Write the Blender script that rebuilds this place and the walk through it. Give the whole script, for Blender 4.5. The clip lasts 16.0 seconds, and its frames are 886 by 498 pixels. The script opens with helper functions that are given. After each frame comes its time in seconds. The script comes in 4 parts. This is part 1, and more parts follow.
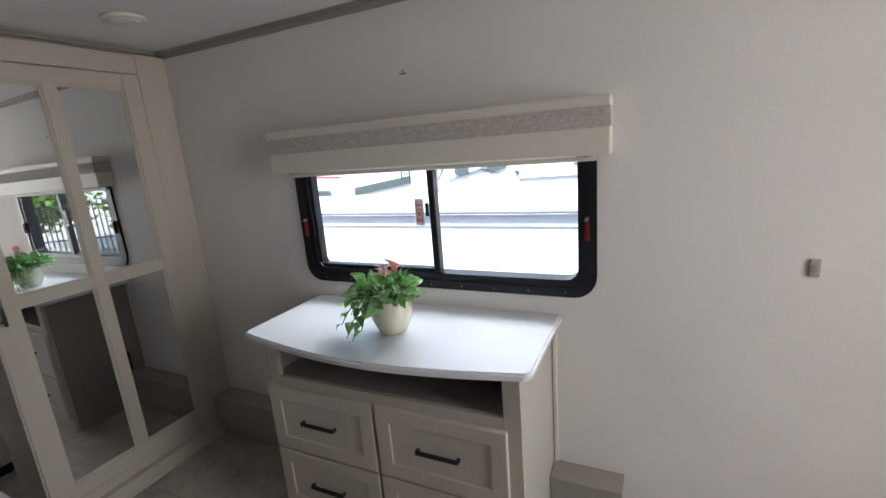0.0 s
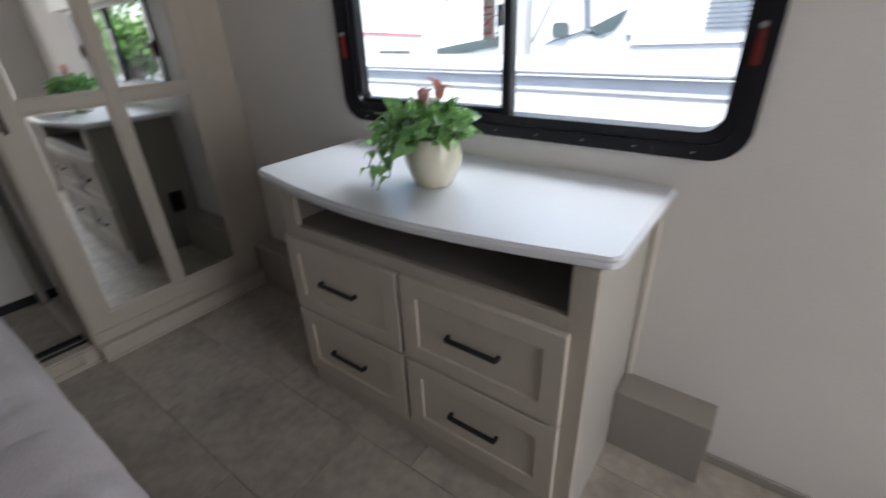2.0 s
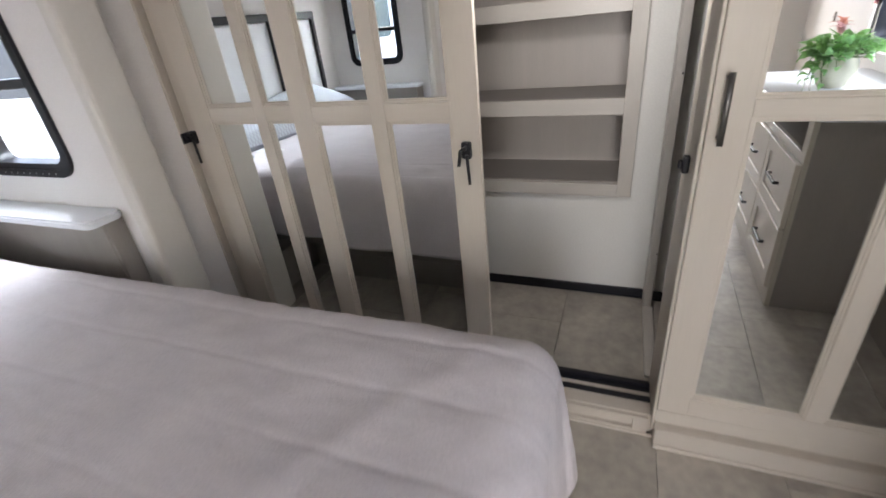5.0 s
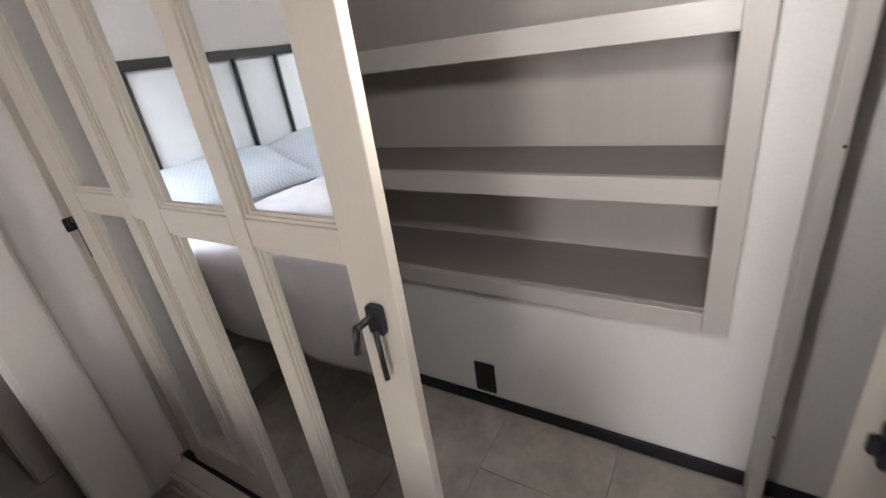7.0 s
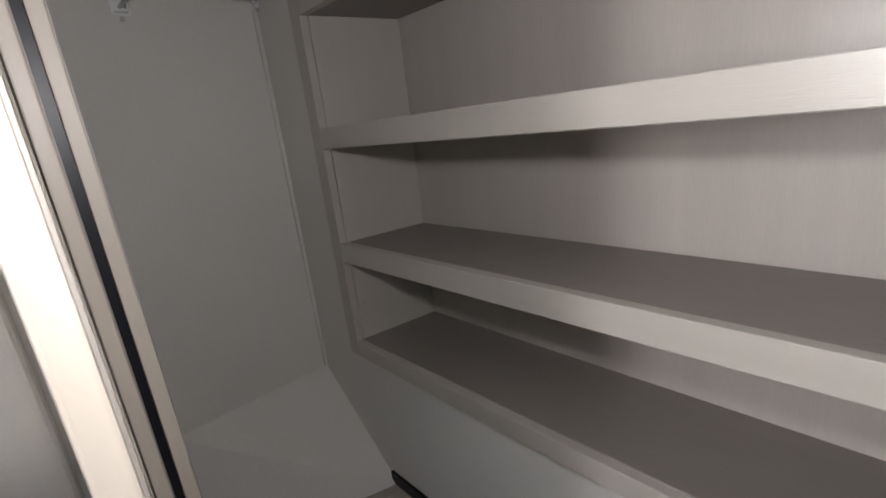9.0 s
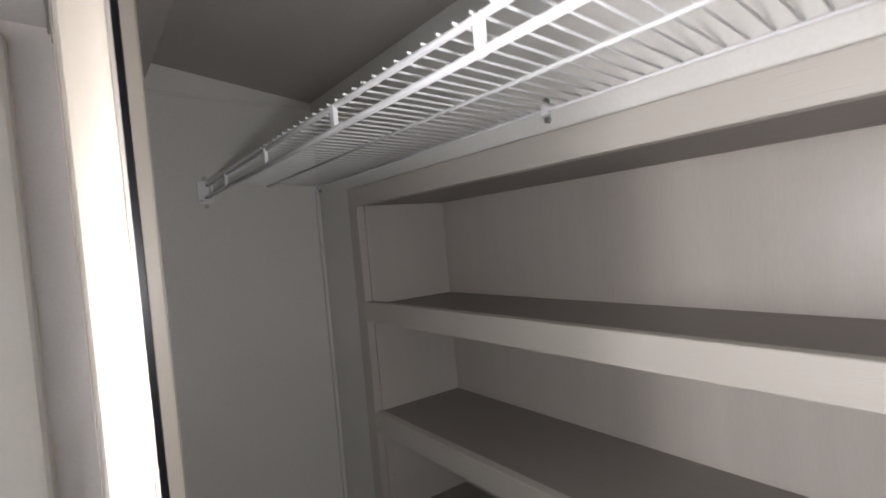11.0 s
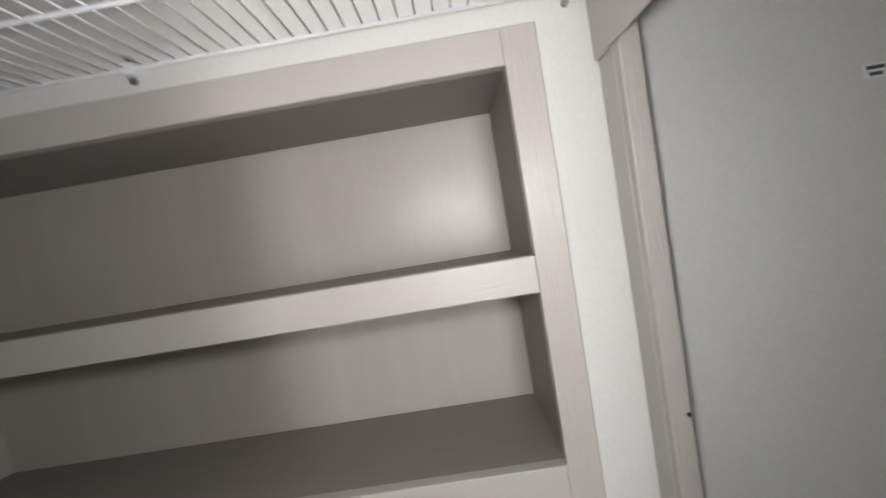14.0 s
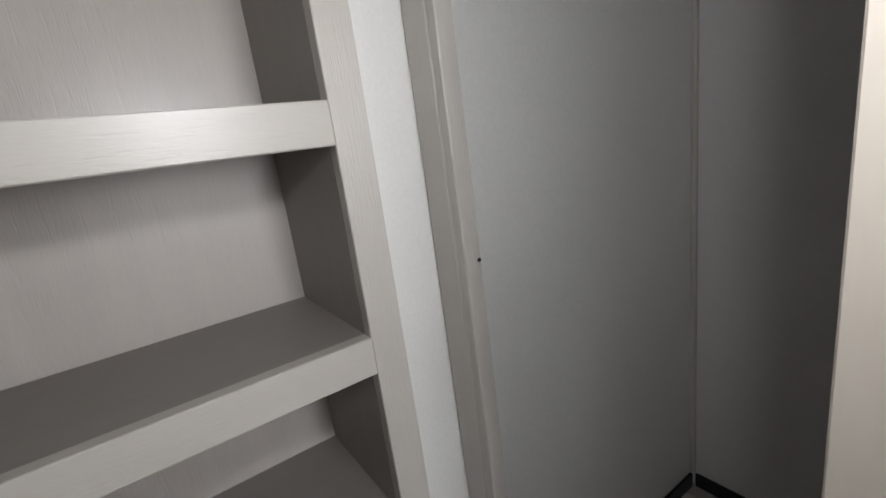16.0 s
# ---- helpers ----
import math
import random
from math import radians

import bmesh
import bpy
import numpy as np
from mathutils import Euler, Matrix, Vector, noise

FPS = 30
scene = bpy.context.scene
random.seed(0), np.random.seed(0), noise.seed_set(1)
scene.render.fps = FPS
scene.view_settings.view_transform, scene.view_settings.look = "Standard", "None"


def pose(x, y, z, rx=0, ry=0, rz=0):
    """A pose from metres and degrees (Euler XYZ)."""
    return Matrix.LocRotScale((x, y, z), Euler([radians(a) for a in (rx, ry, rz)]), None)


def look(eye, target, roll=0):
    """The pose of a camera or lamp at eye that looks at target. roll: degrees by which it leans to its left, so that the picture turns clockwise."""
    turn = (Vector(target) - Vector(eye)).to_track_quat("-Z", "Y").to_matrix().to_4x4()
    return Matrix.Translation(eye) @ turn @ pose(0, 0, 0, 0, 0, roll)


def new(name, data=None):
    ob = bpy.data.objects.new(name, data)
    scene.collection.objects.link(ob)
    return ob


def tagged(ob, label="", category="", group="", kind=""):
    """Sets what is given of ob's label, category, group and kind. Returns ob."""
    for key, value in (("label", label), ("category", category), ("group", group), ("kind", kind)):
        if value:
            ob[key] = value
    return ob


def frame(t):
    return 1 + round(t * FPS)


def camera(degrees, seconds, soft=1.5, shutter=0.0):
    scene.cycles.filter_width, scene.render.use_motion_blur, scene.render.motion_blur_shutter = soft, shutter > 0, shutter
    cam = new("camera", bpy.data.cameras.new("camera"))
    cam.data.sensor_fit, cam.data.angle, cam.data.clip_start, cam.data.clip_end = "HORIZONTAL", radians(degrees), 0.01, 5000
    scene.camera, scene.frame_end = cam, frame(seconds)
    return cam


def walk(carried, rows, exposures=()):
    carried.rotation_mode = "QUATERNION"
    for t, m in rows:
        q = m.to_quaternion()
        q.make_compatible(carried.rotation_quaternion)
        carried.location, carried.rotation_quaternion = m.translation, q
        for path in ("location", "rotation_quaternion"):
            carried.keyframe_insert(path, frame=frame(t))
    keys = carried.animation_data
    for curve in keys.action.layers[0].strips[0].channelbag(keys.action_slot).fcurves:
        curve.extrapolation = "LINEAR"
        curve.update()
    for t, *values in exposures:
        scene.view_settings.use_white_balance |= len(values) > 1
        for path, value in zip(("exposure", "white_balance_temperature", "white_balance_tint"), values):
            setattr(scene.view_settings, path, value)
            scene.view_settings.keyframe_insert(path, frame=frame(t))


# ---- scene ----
cam = camera(89.6, 16.0, shutter=0.5)
PATH = [
    (0, (2.126, -1.445, 1.446), (1.275, 0.309, 0.998), -4.6),
    (0.5, (2.132, -1.337, 1.405), (1.258, 0.39, 0.901), -6.1),
    (1, (2.09, -1.269, 1.344), (1.246, 0.434, 0.722), -5.5),
    (1.5, (2.067, -1.207, 1.3), (1.196, 0.406, 0.501), -5.1),
    (2, (2.002, -1.105, 1.218), (0.925, 0.313, 0.307), -2.4),
    (2.5, (1.912, -1.012, 1.198), (0.469, -0.098, 0.157), -2.4),
    (3, (1.802, -0.93, 1.205), (0.102, -0.765, 0.165), -4.8),
    (3.5, (1.704, -0.935, 1.205), (0.0, -1.255, 0.208), -3.8),
    (4, (1.537, -0.998, 1.237), (-0.132, -1.489, 0.251), -4.7),
    (4.2, (1.462, -1.008, 1.247), (-0.200, -1.545, 0.265), -4.9),
    (5.2, (1.03, -0.965, 1.240), (-0.62, -1.72, 0.308), -6.8),
    (6.3, (0.612, -0.993, 1.237), (-0.982, -1.834, 0.372), -8.7),
    (6.5, (0.548, -0.988, 1.245), (-1.049, -1.826, 0.379), -8.1),
    (7, (0.412, -0.979, 1.24), (-1.097, -1.992, 0.408), -8.3),
    (7.5, (0.291, -1.017, 1.216), (-1.132, -2.162, 0.403), -8.6),
    (8, (0.15, -1.065, 1.233), (-1.236, -2.261, 0.428), -9.0),
    (8.2, (0.114, -1.048, 1.216), (-1.236, -2.315, 0.46), -8.7),
    (10.3, (0.016, -1.066, 1.346), (-1.221, -2.618, 1.1), -5.9),
    (10.5, (0.019, -1.056, 1.382), (-1.205, -2.626, 1.197), -5.7),
    (11, (0.057, -1.043, 1.413), (-1.215, -2.585, 1.356), -4.9),
    (11.5, (0.081, -1.035, 1.434), (-1.353, -2.429, 1.468), -4.4),
    (12, (0.112, -1.05, 1.426), (-1.599, -2.081, 1.52), -6.0),
    (12.5, (0.122, -1.076, 1.41), (-1.746, -1.79, 1.458), -7.6),
    (13, (0.123, -1.087, 1.393), (-1.816, -1.575, 1.35), -8.9),
    (13.5, (0.094, -1.069, 1.35), (-1.887, -1.338, 1.289), -9.8),
    (14, (0.078, -1.078, 1.315), (-1.918, -1.146, 1.198), -9.5),
    (14.5, (0.003, -1.136, 1.269), (-1.94, -0.696, 1.093), -9.5),
    (15, (-0.03, -1.156, 1.25), (-1.825, -0.324, 0.956), -9.5),
    (15.5, (-0.015, -1.173, 1.205), (-1.696, -0.167, 0.804), -9.1),
    (16, (-0.025, -1.197, 1.184), (-1.635, -0.112, 0.704), -7.7),
]
EXPOSURES = [(0, 1.5, 6500, 10), (1.5, 1.45, 6500, 10), (2.0, 1.3, 6450, 10), (2.6, 1.3, 6300, 9), (3.4, 2.55, 6500, 10), (4.2, 2.6, 6500, 10), (6.3, 3.02, 6850, 17),
             (7.0, 3.02, 6650, 14), (8.2, 3.15, 6550, 14), (10.3, 3.1, 6350, 11), (11.5, 2.75, 6450, 14), (11.8, 2.5, 6400, 13), (12.5, 2.72, 6350, 12), (14.5, 3.05, 6400, 9), (16, 2.82, 6250, 10)]
walk(cam, [(t, look(eye, target, roll)) for t, eye, target, roll in PATH], EXPOSURES)

# ---- light: daylight outside, the hand-held torch inside the closet ----
world = bpy.data.worlds.new("sky")
scene.world = world
world.use_nodes = True
wn, wl = world.node_tree.nodes, world.node_tree.links
sky = wn.new("ShaderNodeTexSky")
sky.sky_type, sky.sun_disc = "NISHITA", False
sky.sun_elevation, sky.sun_rotation = radians(58), radians(200)
wn["Background"].inputs["Strength"].default_value = 0.15
wl.new(sky.outputs[0], wn["Background"].inputs["Color"])


def lamp(name, kind, m, energy, color=(1, 1, 1)):
    data = bpy.data.lights.new(name, kind)
    data.energy, data.color = energy, color
    ob = new(name, data)
    ob.matrix_world = m
    return ob


sun = lamp("sun", "SUN", look((0, 0, 0), (-0.18, 0.5, -0.85)), 3.0, (1, 0.96, 0.9))
sun.data.angle = radians(0.5)
def opening_light(name, at, target, w, h, energy, color=(1, 1, 1)):
    """The sky's light coming in at an opening."""
    ob = lamp(name, "AREA", look(at, target), energy, color)
    ob.data.shape, ob.data.size, ob.data.size_y = "RECTANGLE", w, h


opening_light("daylight_hall", (3.75, -0.72, 1.28), (0, -0.85, 1.0), 0.9, 1.3, 9.0, (1.0, 0.955, 0.93))
opening_light("daylight_window", (1.36, 0.95, 2.25), (1.36, -0.3, 0.95), 1.5, 0.6, 10.0, (0.94, 0.97, 1.0))
opening_light("daylight_bed_west", (-0.12, -2.84, 1.75), (1.2, -2.84, 0.8), 0.45, 0.5, 4.6, (0.84, 0.93, 1.0))
opening_light("daylight_bed_east", (2.73, -2.84, 1.75), (1.4, -2.84, 0.8), 0.45, 0.5, 4.6, (0.84, 0.93, 1.0))
torch = lamp("torch", "SPOT", look((0.015, -1.085, 1.36), (-0.97, -1.34, 1.28)), 1.28, (1.0, 0.99, 0.99))
torch.data.spot_size, torch.data.spot_blend, torch.data.shadow_soft_size = radians(180), 0.12, 0.036


# ---- materials ----
def mat(name, col, rough=0.6, metal=0.0, vary=0.12, scale=4.0, fine=90.0, bump=0.15, stretch=(1, 1, 1), spread=0.0, coat=0.0, tint=None, fine_amount=0.5, spec=0.5):
    """A procedural surface: large soft blotches and fine grain on one base colour, with fine relief."""
    m = bpy.data.materials.new(name)
    m.use_nodes = True
    n, l = m.node_tree.nodes, m.node_tree.links
    b = n["Principled BSDF"]
    tc = n.new("ShaderNodeTexCoord")
    mp = n.new("ShaderNodeMapping")
    mp.inputs["Scale"].default_value = stretch
    l.new(tc.outputs["Object"], mp.inputs["Vector"])
    n1, n2 = n.new("ShaderNodeTexNoise"), n.new("ShaderNodeTexNoise")
    n1.inputs["Scale"].default_value, n1.inputs["Detail"].default_value = scale, 5
    n2.inputs["Scale"].default_value, n2.inputs["Detail"].default_value = fine, 4
    vec = mp.outputs[0]
    if spread:
        oi = n.new("ShaderNodeObjectInfo")
        add = n.new("ShaderNodeVectorMath")
        add.operation = "MULTIPLY_ADD"
        add.inputs[1].default_value = (37, 53, 71)
        l.new(oi.outputs["Random"], add.inputs[0])
        l.new(mp.outputs[0], add.inputs[2])
        vec = add.outputs[0]
    l.new(vec, n1.inputs["Vector"])
    l.new(vec, n2.inputs["Vector"])
    mix = n.new("ShaderNodeMix")
    mix.data_type = "FLOAT"
    mix.inputs[0].default_value = fine_amount
    l.new(n1.outputs["Fac"], mix.inputs[2])
    l.new(n2.outputs["Fac"], mix.inputs[3])
    ramp = n.new("ShaderNodeValToRGB")
    e = ramp.color_ramp.elements
    dark = [c * (1 - vary) for c in (tint or col)]
    light = [min(1, c * (1 + vary)) for c in col]
    e[0].position, e[0].color = 0.3, (*dark, 1)
    e[1].position, e[1].color = 0.7, (*light, 1)
    l.new(mix.outputs[0], ramp.inputs[0])
    col_out = ramp.outputs[0]
    if spread:
        hsv = n.new("ShaderNodeHueSaturation")
        mr = n.new("ShaderNodeMapRange")
        mr.inputs["To Min"].default_value, mr.inputs["To Max"].default_value = 1 - spread, 1 + spread
        l.new(oi.outputs["Random"], mr.inputs["Value"])
        l.new(mr.outputs[0], hsv.inputs["Value"])
        l.new(ramp.outputs[0], hsv.inputs["Color"])
        col_out = hsv.outputs[0]
    l.new(col_out, b.inputs["Base Color"])
    b.inputs["Roughness"].default_value, b.inputs["Metallic"].default_value = rough, metal
    b.inputs["Coat Weight"].default_value = coat
    b.inputs["Specular IOR Level"].default_value = spec
    if bump:
        bp = n.new("ShaderNodeBump")
        bp.inputs["Strength"].default_value, bp.inputs["Distance"].default_value = bump, 0.002
        l.new(n2.outputs["Fac"], bp.inputs["Height"])
        l.new(bp.outputs[0], b.inputs["Normal"])
    return m


def linen(name, col, rough=0.75, strength=0.2, vary=0.06, weave=420):
    """Woven wall vinyl: crossed fine threads of uneven length."""
    m = mat(name, col, rough, vary=vary, scale=3, fine=160, bump=0)
    n, l = m.node_tree.nodes, m.node_tree.links
    tc = n.new("ShaderNodeTexCoord")
    hs = []
    for s in ((weave, weave, 40), (60, 60, weave)):
        mp, t = n.new("ShaderNodeMapping"), n.new("ShaderNodeTexNoise")
        mp.inputs["Scale"].default_value = s
        t.inputs["Scale"].default_value, t.inputs["Detail"].default_value = 1.0, 3
        l.new(tc.outputs["Object"], mp.inputs[0])
        l.new(mp.outputs[0], t.inputs["Vector"])
        hs.append(t)
    ad = n.new("ShaderNodeMath")
    l.new(hs[0].outputs["Fac"], ad.inputs[0])
    l.new(hs[1].outputs["Fac"], ad.inputs[1])
    bp = n.new("ShaderNodeBump")
    bp.inputs["Strength"].default_value, bp.inputs["Distance"].default_value = strength, 0.001
    l.new(ad.outputs[0], bp.inputs["Height"])
    l.new(bp.outputs[0], n["Principled BSDF"].inputs["Normal"])
    return m


def pores(m, stretch, depth=0.00028, low=0.58, high=0.68):
    """Sparse open grain pressed into a wood laminate, added to its fine relief."""
    n, l = m.node_tree.nodes, m.node_tree.links
    tc, mp, t, rp, bp = (n.new("ShaderNode" + k) for k in ("TexCoord", "Mapping", "TexNoise", "ValToRGB", "Bump"))
    mp.inputs["Scale"].default_value = stretch
    t.inputs["Scale"].default_value, t.inputs["Detail"].default_value, t.inputs["Distortion"].default_value = 1.0, 3, 0.6
    rp.color_ramp.elements[0].position, rp.color_ramp.elements[1].position = low, high
    rp.color_ramp.elements[0].color, rp.color_ramp.elements[1].color = (1, 1, 1, 1), (0, 0, 0, 1)
    l.new(tc.outputs["Object"], mp.inputs[0])
    l.new(mp.outputs[0], t.inputs["Vector"])
    l.new(t.outputs["Fac"], rp.inputs[0])
    bp.inputs["Strength"].default_value, bp.inputs["Distance"].default_value = 0.6, depth
    l.new(rp.outputs[0], bp.inputs["Height"])
    b = n["Principled BSDF"]
    if b.inputs["Normal"].links:
        l.new(b.inputs["Normal"].links[0].from_socket, bp.inputs["Normal"])
    l.new(bp.outputs[0], b.inputs["Normal"])


WALL = linen("wall_vinyl", (0.71, 0.68, 0.655))
CLOSET_WALL = linen("closet_vinyl", (0.66, 0.65, 0.62))
CEIL = mat("ceiling_vinyl", (0.72, 0.71, 0.70), 0.7, vary=0.05, bump=0.1)
CREAM = mat("cream_wood", (0.50, 0.45, 0.385), 0.42, vary=0.035, scale=3, fine=30, bump=0.08, stretch=(6, 6, 0.6))
CREAM_H = mat("cream_wood_across", (0.50, 0.45, 0.385), 0.42, vary=0.035, scale=3, fine=30, bump=0.08, stretch=(6, 0.6, 6))
GREIGE = mat("greige_laminate", (0.45, 0.422, 0.384), 0.32, vary=0.04, scale=4, fine=90, bump=0.16, stretch=(8, 0.7, 8))
GREIGE_V = mat("greige_laminate_upright", (0.45, 0.422, 0.384), 0.30, vary=0.045, scale=4, fine=95, bump=0.4, stretch=(6, 6, 0.35))
PANEL = mat("greige_back_panel", (0.455, 0.42, 0.387), 0.29, vary=0.06, scale=4, fine=95, bump=0.14, stretch=(6, 6, 0.45), spec=0.3)
# Darker than the greige frame: shade on level shelf faces is in this colour.
SHELFTOP = mat("shelf_board", (0.25, 0.225, 0.205), 0.45, vary=0.07, scale=4, fine=60, bump=0.15, stretch=(5, 0.6, 5))
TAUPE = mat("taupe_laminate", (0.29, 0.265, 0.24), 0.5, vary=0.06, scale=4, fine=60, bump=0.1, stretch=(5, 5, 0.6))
DRAWER = mat("drawer_wood", (0.56, 0.505, 0.435), 0.42, vary=0.04, scale=3, fine=35, bump=0.1, stretch=(6, 6, 0.6))
TOP = mat("white_solid_top", (0.70, 0.72, 0.75), 0.28, vary=0.02, bump=0.03)
BLACK = mat("black_metal", (0.02, 0.02, 0.022), 0.38, 0.3, vary=0.2, bump=0.05)
BLACKP = mat("black_plastic", (0.010, 0.010, 0.014), 0.36, vary=0.2, bump=0.05, spec=0.3)
GREYMET = mat("dark_nickel", (0.16, 0.155, 0.15), 0.35, 0.8, vary=0.1, bump=0.03)
STEEL = mat("screw_steel", (0.45, 0.45, 0.46), 0.3, 1.0, vary=0.1, bump=0.03)
TILE = mat("stone_tile", (0.395, 0.355, 0.305), 0.40, vary=0.16, scale=6.5, fine=30, bump=0.08, spread=0.07, tint=(0.285, 0.26, 0.23), fine_amount=0.4)
GROUT = mat("tile_joint", (0.27, 0.25, 0.225), 0.8, vary=0.1)
WIRE = mat("white_coated_wire", (0.82, 0.82, 0.83), 0.35, vary=0.02, bump=0)
QUILT = mat("grey_quilt", (0.595, 0.55, 0.56), 0.92, vary=0.05, scale=7, fine=190, bump=0.4, tint=(0.545, 0.505, 0.52))
PILLOW = mat("pillow_white_weave", (0.46, 0.48, 0.51), 0.9, vary=0.08, scale=8, fine=120, bump=0)
PILLOW_B = mat("pillow_grey_back", (0.30, 0.31, 0.35), 0.9, vary=0.08, bump=0.3)
BURLAP = mat("grey_burlap", (0.48, 0.44, 0.41), 0.95, vary=0.35, scale=60, fine=260, bump=0.5, stretch=(1, 1, 2.2))
VINYL = mat("cream_vinyl", (0.68, 0.635, 0.56), 0.5, vary=0.03, bump=0.05)
PADDING = mat("white_padding", (0.74, 0.75, 0.76), 0.55, vary=0.03, bump=0.05)
CLOSET_LENS = mat("dull_lens", (0.46, 0.45, 0.43), 0.4, vary=0.03)
CERAMIC = mat("cream_glaze", (0.66, 0.63, 0.50), 0.12, vary=0.05, bump=0.0)
LEAF = mat("green_leaf", (0.25, 0.45, 0.19), 0.36, vary=0.3, scale=25, fine=120, bump=0.2, spread=0.55, tint=(0.05, 0.14, 0.065))
STEM = mat("leaf_stem", (0.08, 0.13, 0.04), 0.6, vary=0.2)
PETAL = mat("salmon_petal", (0.70, 0.40, 0.34), 0.6, vary=0.2, scale=30, spread=0.15)
PETAL_PINK = mat("dusty_pink_petal", (0.66, 0.42, 0.42), 0.65, vary=0.2, scale=30)
RED = mat("red_lever", (0.17, 0.012, 0.010), 0.35, vary=0.1)
STICKER = mat("white_label", (0.75, 0.74, 0.72), 0.5, vary=0.03)
INK = mat("label_ink", (0.05, 0.05, 0.055), 0.6, vary=0.1)
REDINK = mat("red_ink", (0.6, 0.03, 0.05), 0.5, vary=0.05)
SOCKET = mat("dark_brown_plastic", (0.012, 0.010, 0.009), 0.5, vary=0.1)
LENS = mat("frosted_lens", (0.75, 0.75, 0.76), 0.35, vary=0.02)
RVWHITE = mat("white_gelcoat", (0.80, 0.81, 0.82), 0.3, vary=0.03, scale=1)
RVGREY = mat("grey_trim", (0.16, 0.18, 0.21), 0.4, vary=0.05)
RVGLASS = mat("dark_glass", (0.09, 0.12, 0.12), 0.08, vary=0.1, bump=0)
DARKPAINT = mat("charcoal_paint", (0.055, 0.058, 0.065), 0.55, vary=0.1, bump=0, spec=0.3)
ASPHALT = mat("pale_concrete", (0.34, 0.33, 0.31), 0.9, vary=0.25, scale=2, fine=200, bump=0.4)
BARK = mat("bark", (0.16, 0.12, 0.08), 0.9, vary=0.3, scale=9, bump=0.5)
FOLIAGE = mat("tree_foliage", (0.15, 0.30, 0.06), 0.6, vary=0.35, scale=1.5, fine=20, bump=0.2)
IRON = mat("fence_iron", (0.03, 0.03, 0.03), 0.5, vary=0.1)
GREEN = mat("green_paint", (0.02, 0.30, 0.10), 0.5, vary=0.1)


# light shining through the thin leaves and petals
def thin(m, col, share):
    n, l = m.node_tree.nodes, m.node_tree.links
    through_light, blend = n.new("ShaderNodeBsdfTranslucent"), n.new("ShaderNodeMixShader")
    through_light.inputs["Color"].default_value = (*col, 1)
    blend.inputs[0].default_value = share
    l.new(n["Principled BSDF"].outputs[0], blend.inputs[1])
    l.new(through_light.outputs[0], blend.inputs[2])
    l.new(blend.outputs[0], n["Material Output"].inputs["Surface"])


thin(LEAF, (0.32, 0.64, 0.16), 0.26)
thin(PETAL, (0.85, 0.36, 0.24), 0.4)
thin(PETAL_PINK, (0.80, 0.52, 0.50), 0.4)
pores(GREIGE, (190, 16, 190))
pores(GREIGE_V, (190, 190, 16))
pores(PANEL, (170, 170, 14))


def plain(name, **values):
    m = bpy.data.materials.new(name)
    m.use_nodes = True
    for k, v in values.items():
        m.node_tree.nodes["Principled BSDF"].inputs[k.replace("_", " ")].default_value = v
    return m


MIRROR = plain("mirror_silver", Base_Color=(0.86, 0.89, 0.89, 1), Metallic=1.0, Roughness=0.015)
GLASS = plain("window_glass", Base_Color=(0.97, 0.98, 0.98, 1), Roughness=0.0, IOR=1.02, Transmission_Weight=1.0)


def waffle(m, size):
    """Raised checks woven into a cloth."""
    n, l = m.node_tree.nodes, m.node_tree.links
    tc, ck, bp = n.new("ShaderNodeTexCoord"), n.new("ShaderNodeTexChecker"), n.new("ShaderNodeBump")
    ck.inputs["Scale"].default_value = 1 / size
    mp = n.new("ShaderNodeMapping")
    mp.inputs["Scale"].default_value = (1, 1, 0.001)
    l.new(tc.outputs["Object"], mp.inputs[0])
    l.new(mp.outputs[0], ck.inputs["Vector"])
    bp.inputs["Strength"].default_value, bp.inputs["Distance"].default_value = 0.5, 0.002
    l.new(ck.outputs["Fac"], bp.inputs["Height"])
    b = n["Principled BSDF"]
    l.new(bp.outputs[0], b.inputs["Normal"])
    mx = n.new("ShaderNodeMix")
    mx.data_type, mx.blend_type = "RGBA", "MULTIPLY"
    mx.inputs[7].default_value = (0.8, 0.8, 0.81, 1)
    l.new(ck.outputs["Fac"], mx.inputs[0])
    l.new(b.inputs["Base Color"].links[0].from_socket, mx.inputs[6])
    l.new(mx.outputs[2], b.inputs["Base Color"])


waffle(PILLOW, 0.012)

# ---- building helpers ----
def bx(x0, x1, y0, y1, z0, z1, bev=0.0, seg=1, bm=None):
    """A box between two corners, with its edges rounded by bev, added to bm."""
    b2 = bmesh.new()
    bmesh.ops.create_cube(b2, size=1)
    for v in b2.verts:
        v.co = Vector(((x0 + x1) / 2 + v.co.x * (x1 - x0), (y0 + y1) / 2 + v.co.y * (y1 - y0), (z0 + z1) / 2 + v.co.z * (z1 - z0)))
    if bev:
        bmesh.ops.bevel(b2, geom=b2.edges[:], offset=bev, segments=seg, profile=0.6, affect="EDGES")
    return join(bm, b2)


def join(bm, b2):
    if bm is None:
        return b2
    tmp = bpy.data.meshes.new("tmp")
    b2.to_mesh(tmp)
    bm.from_mesh(tmp)
    b2.free()
    bpy.data.meshes.remove(tmp)
    return bm


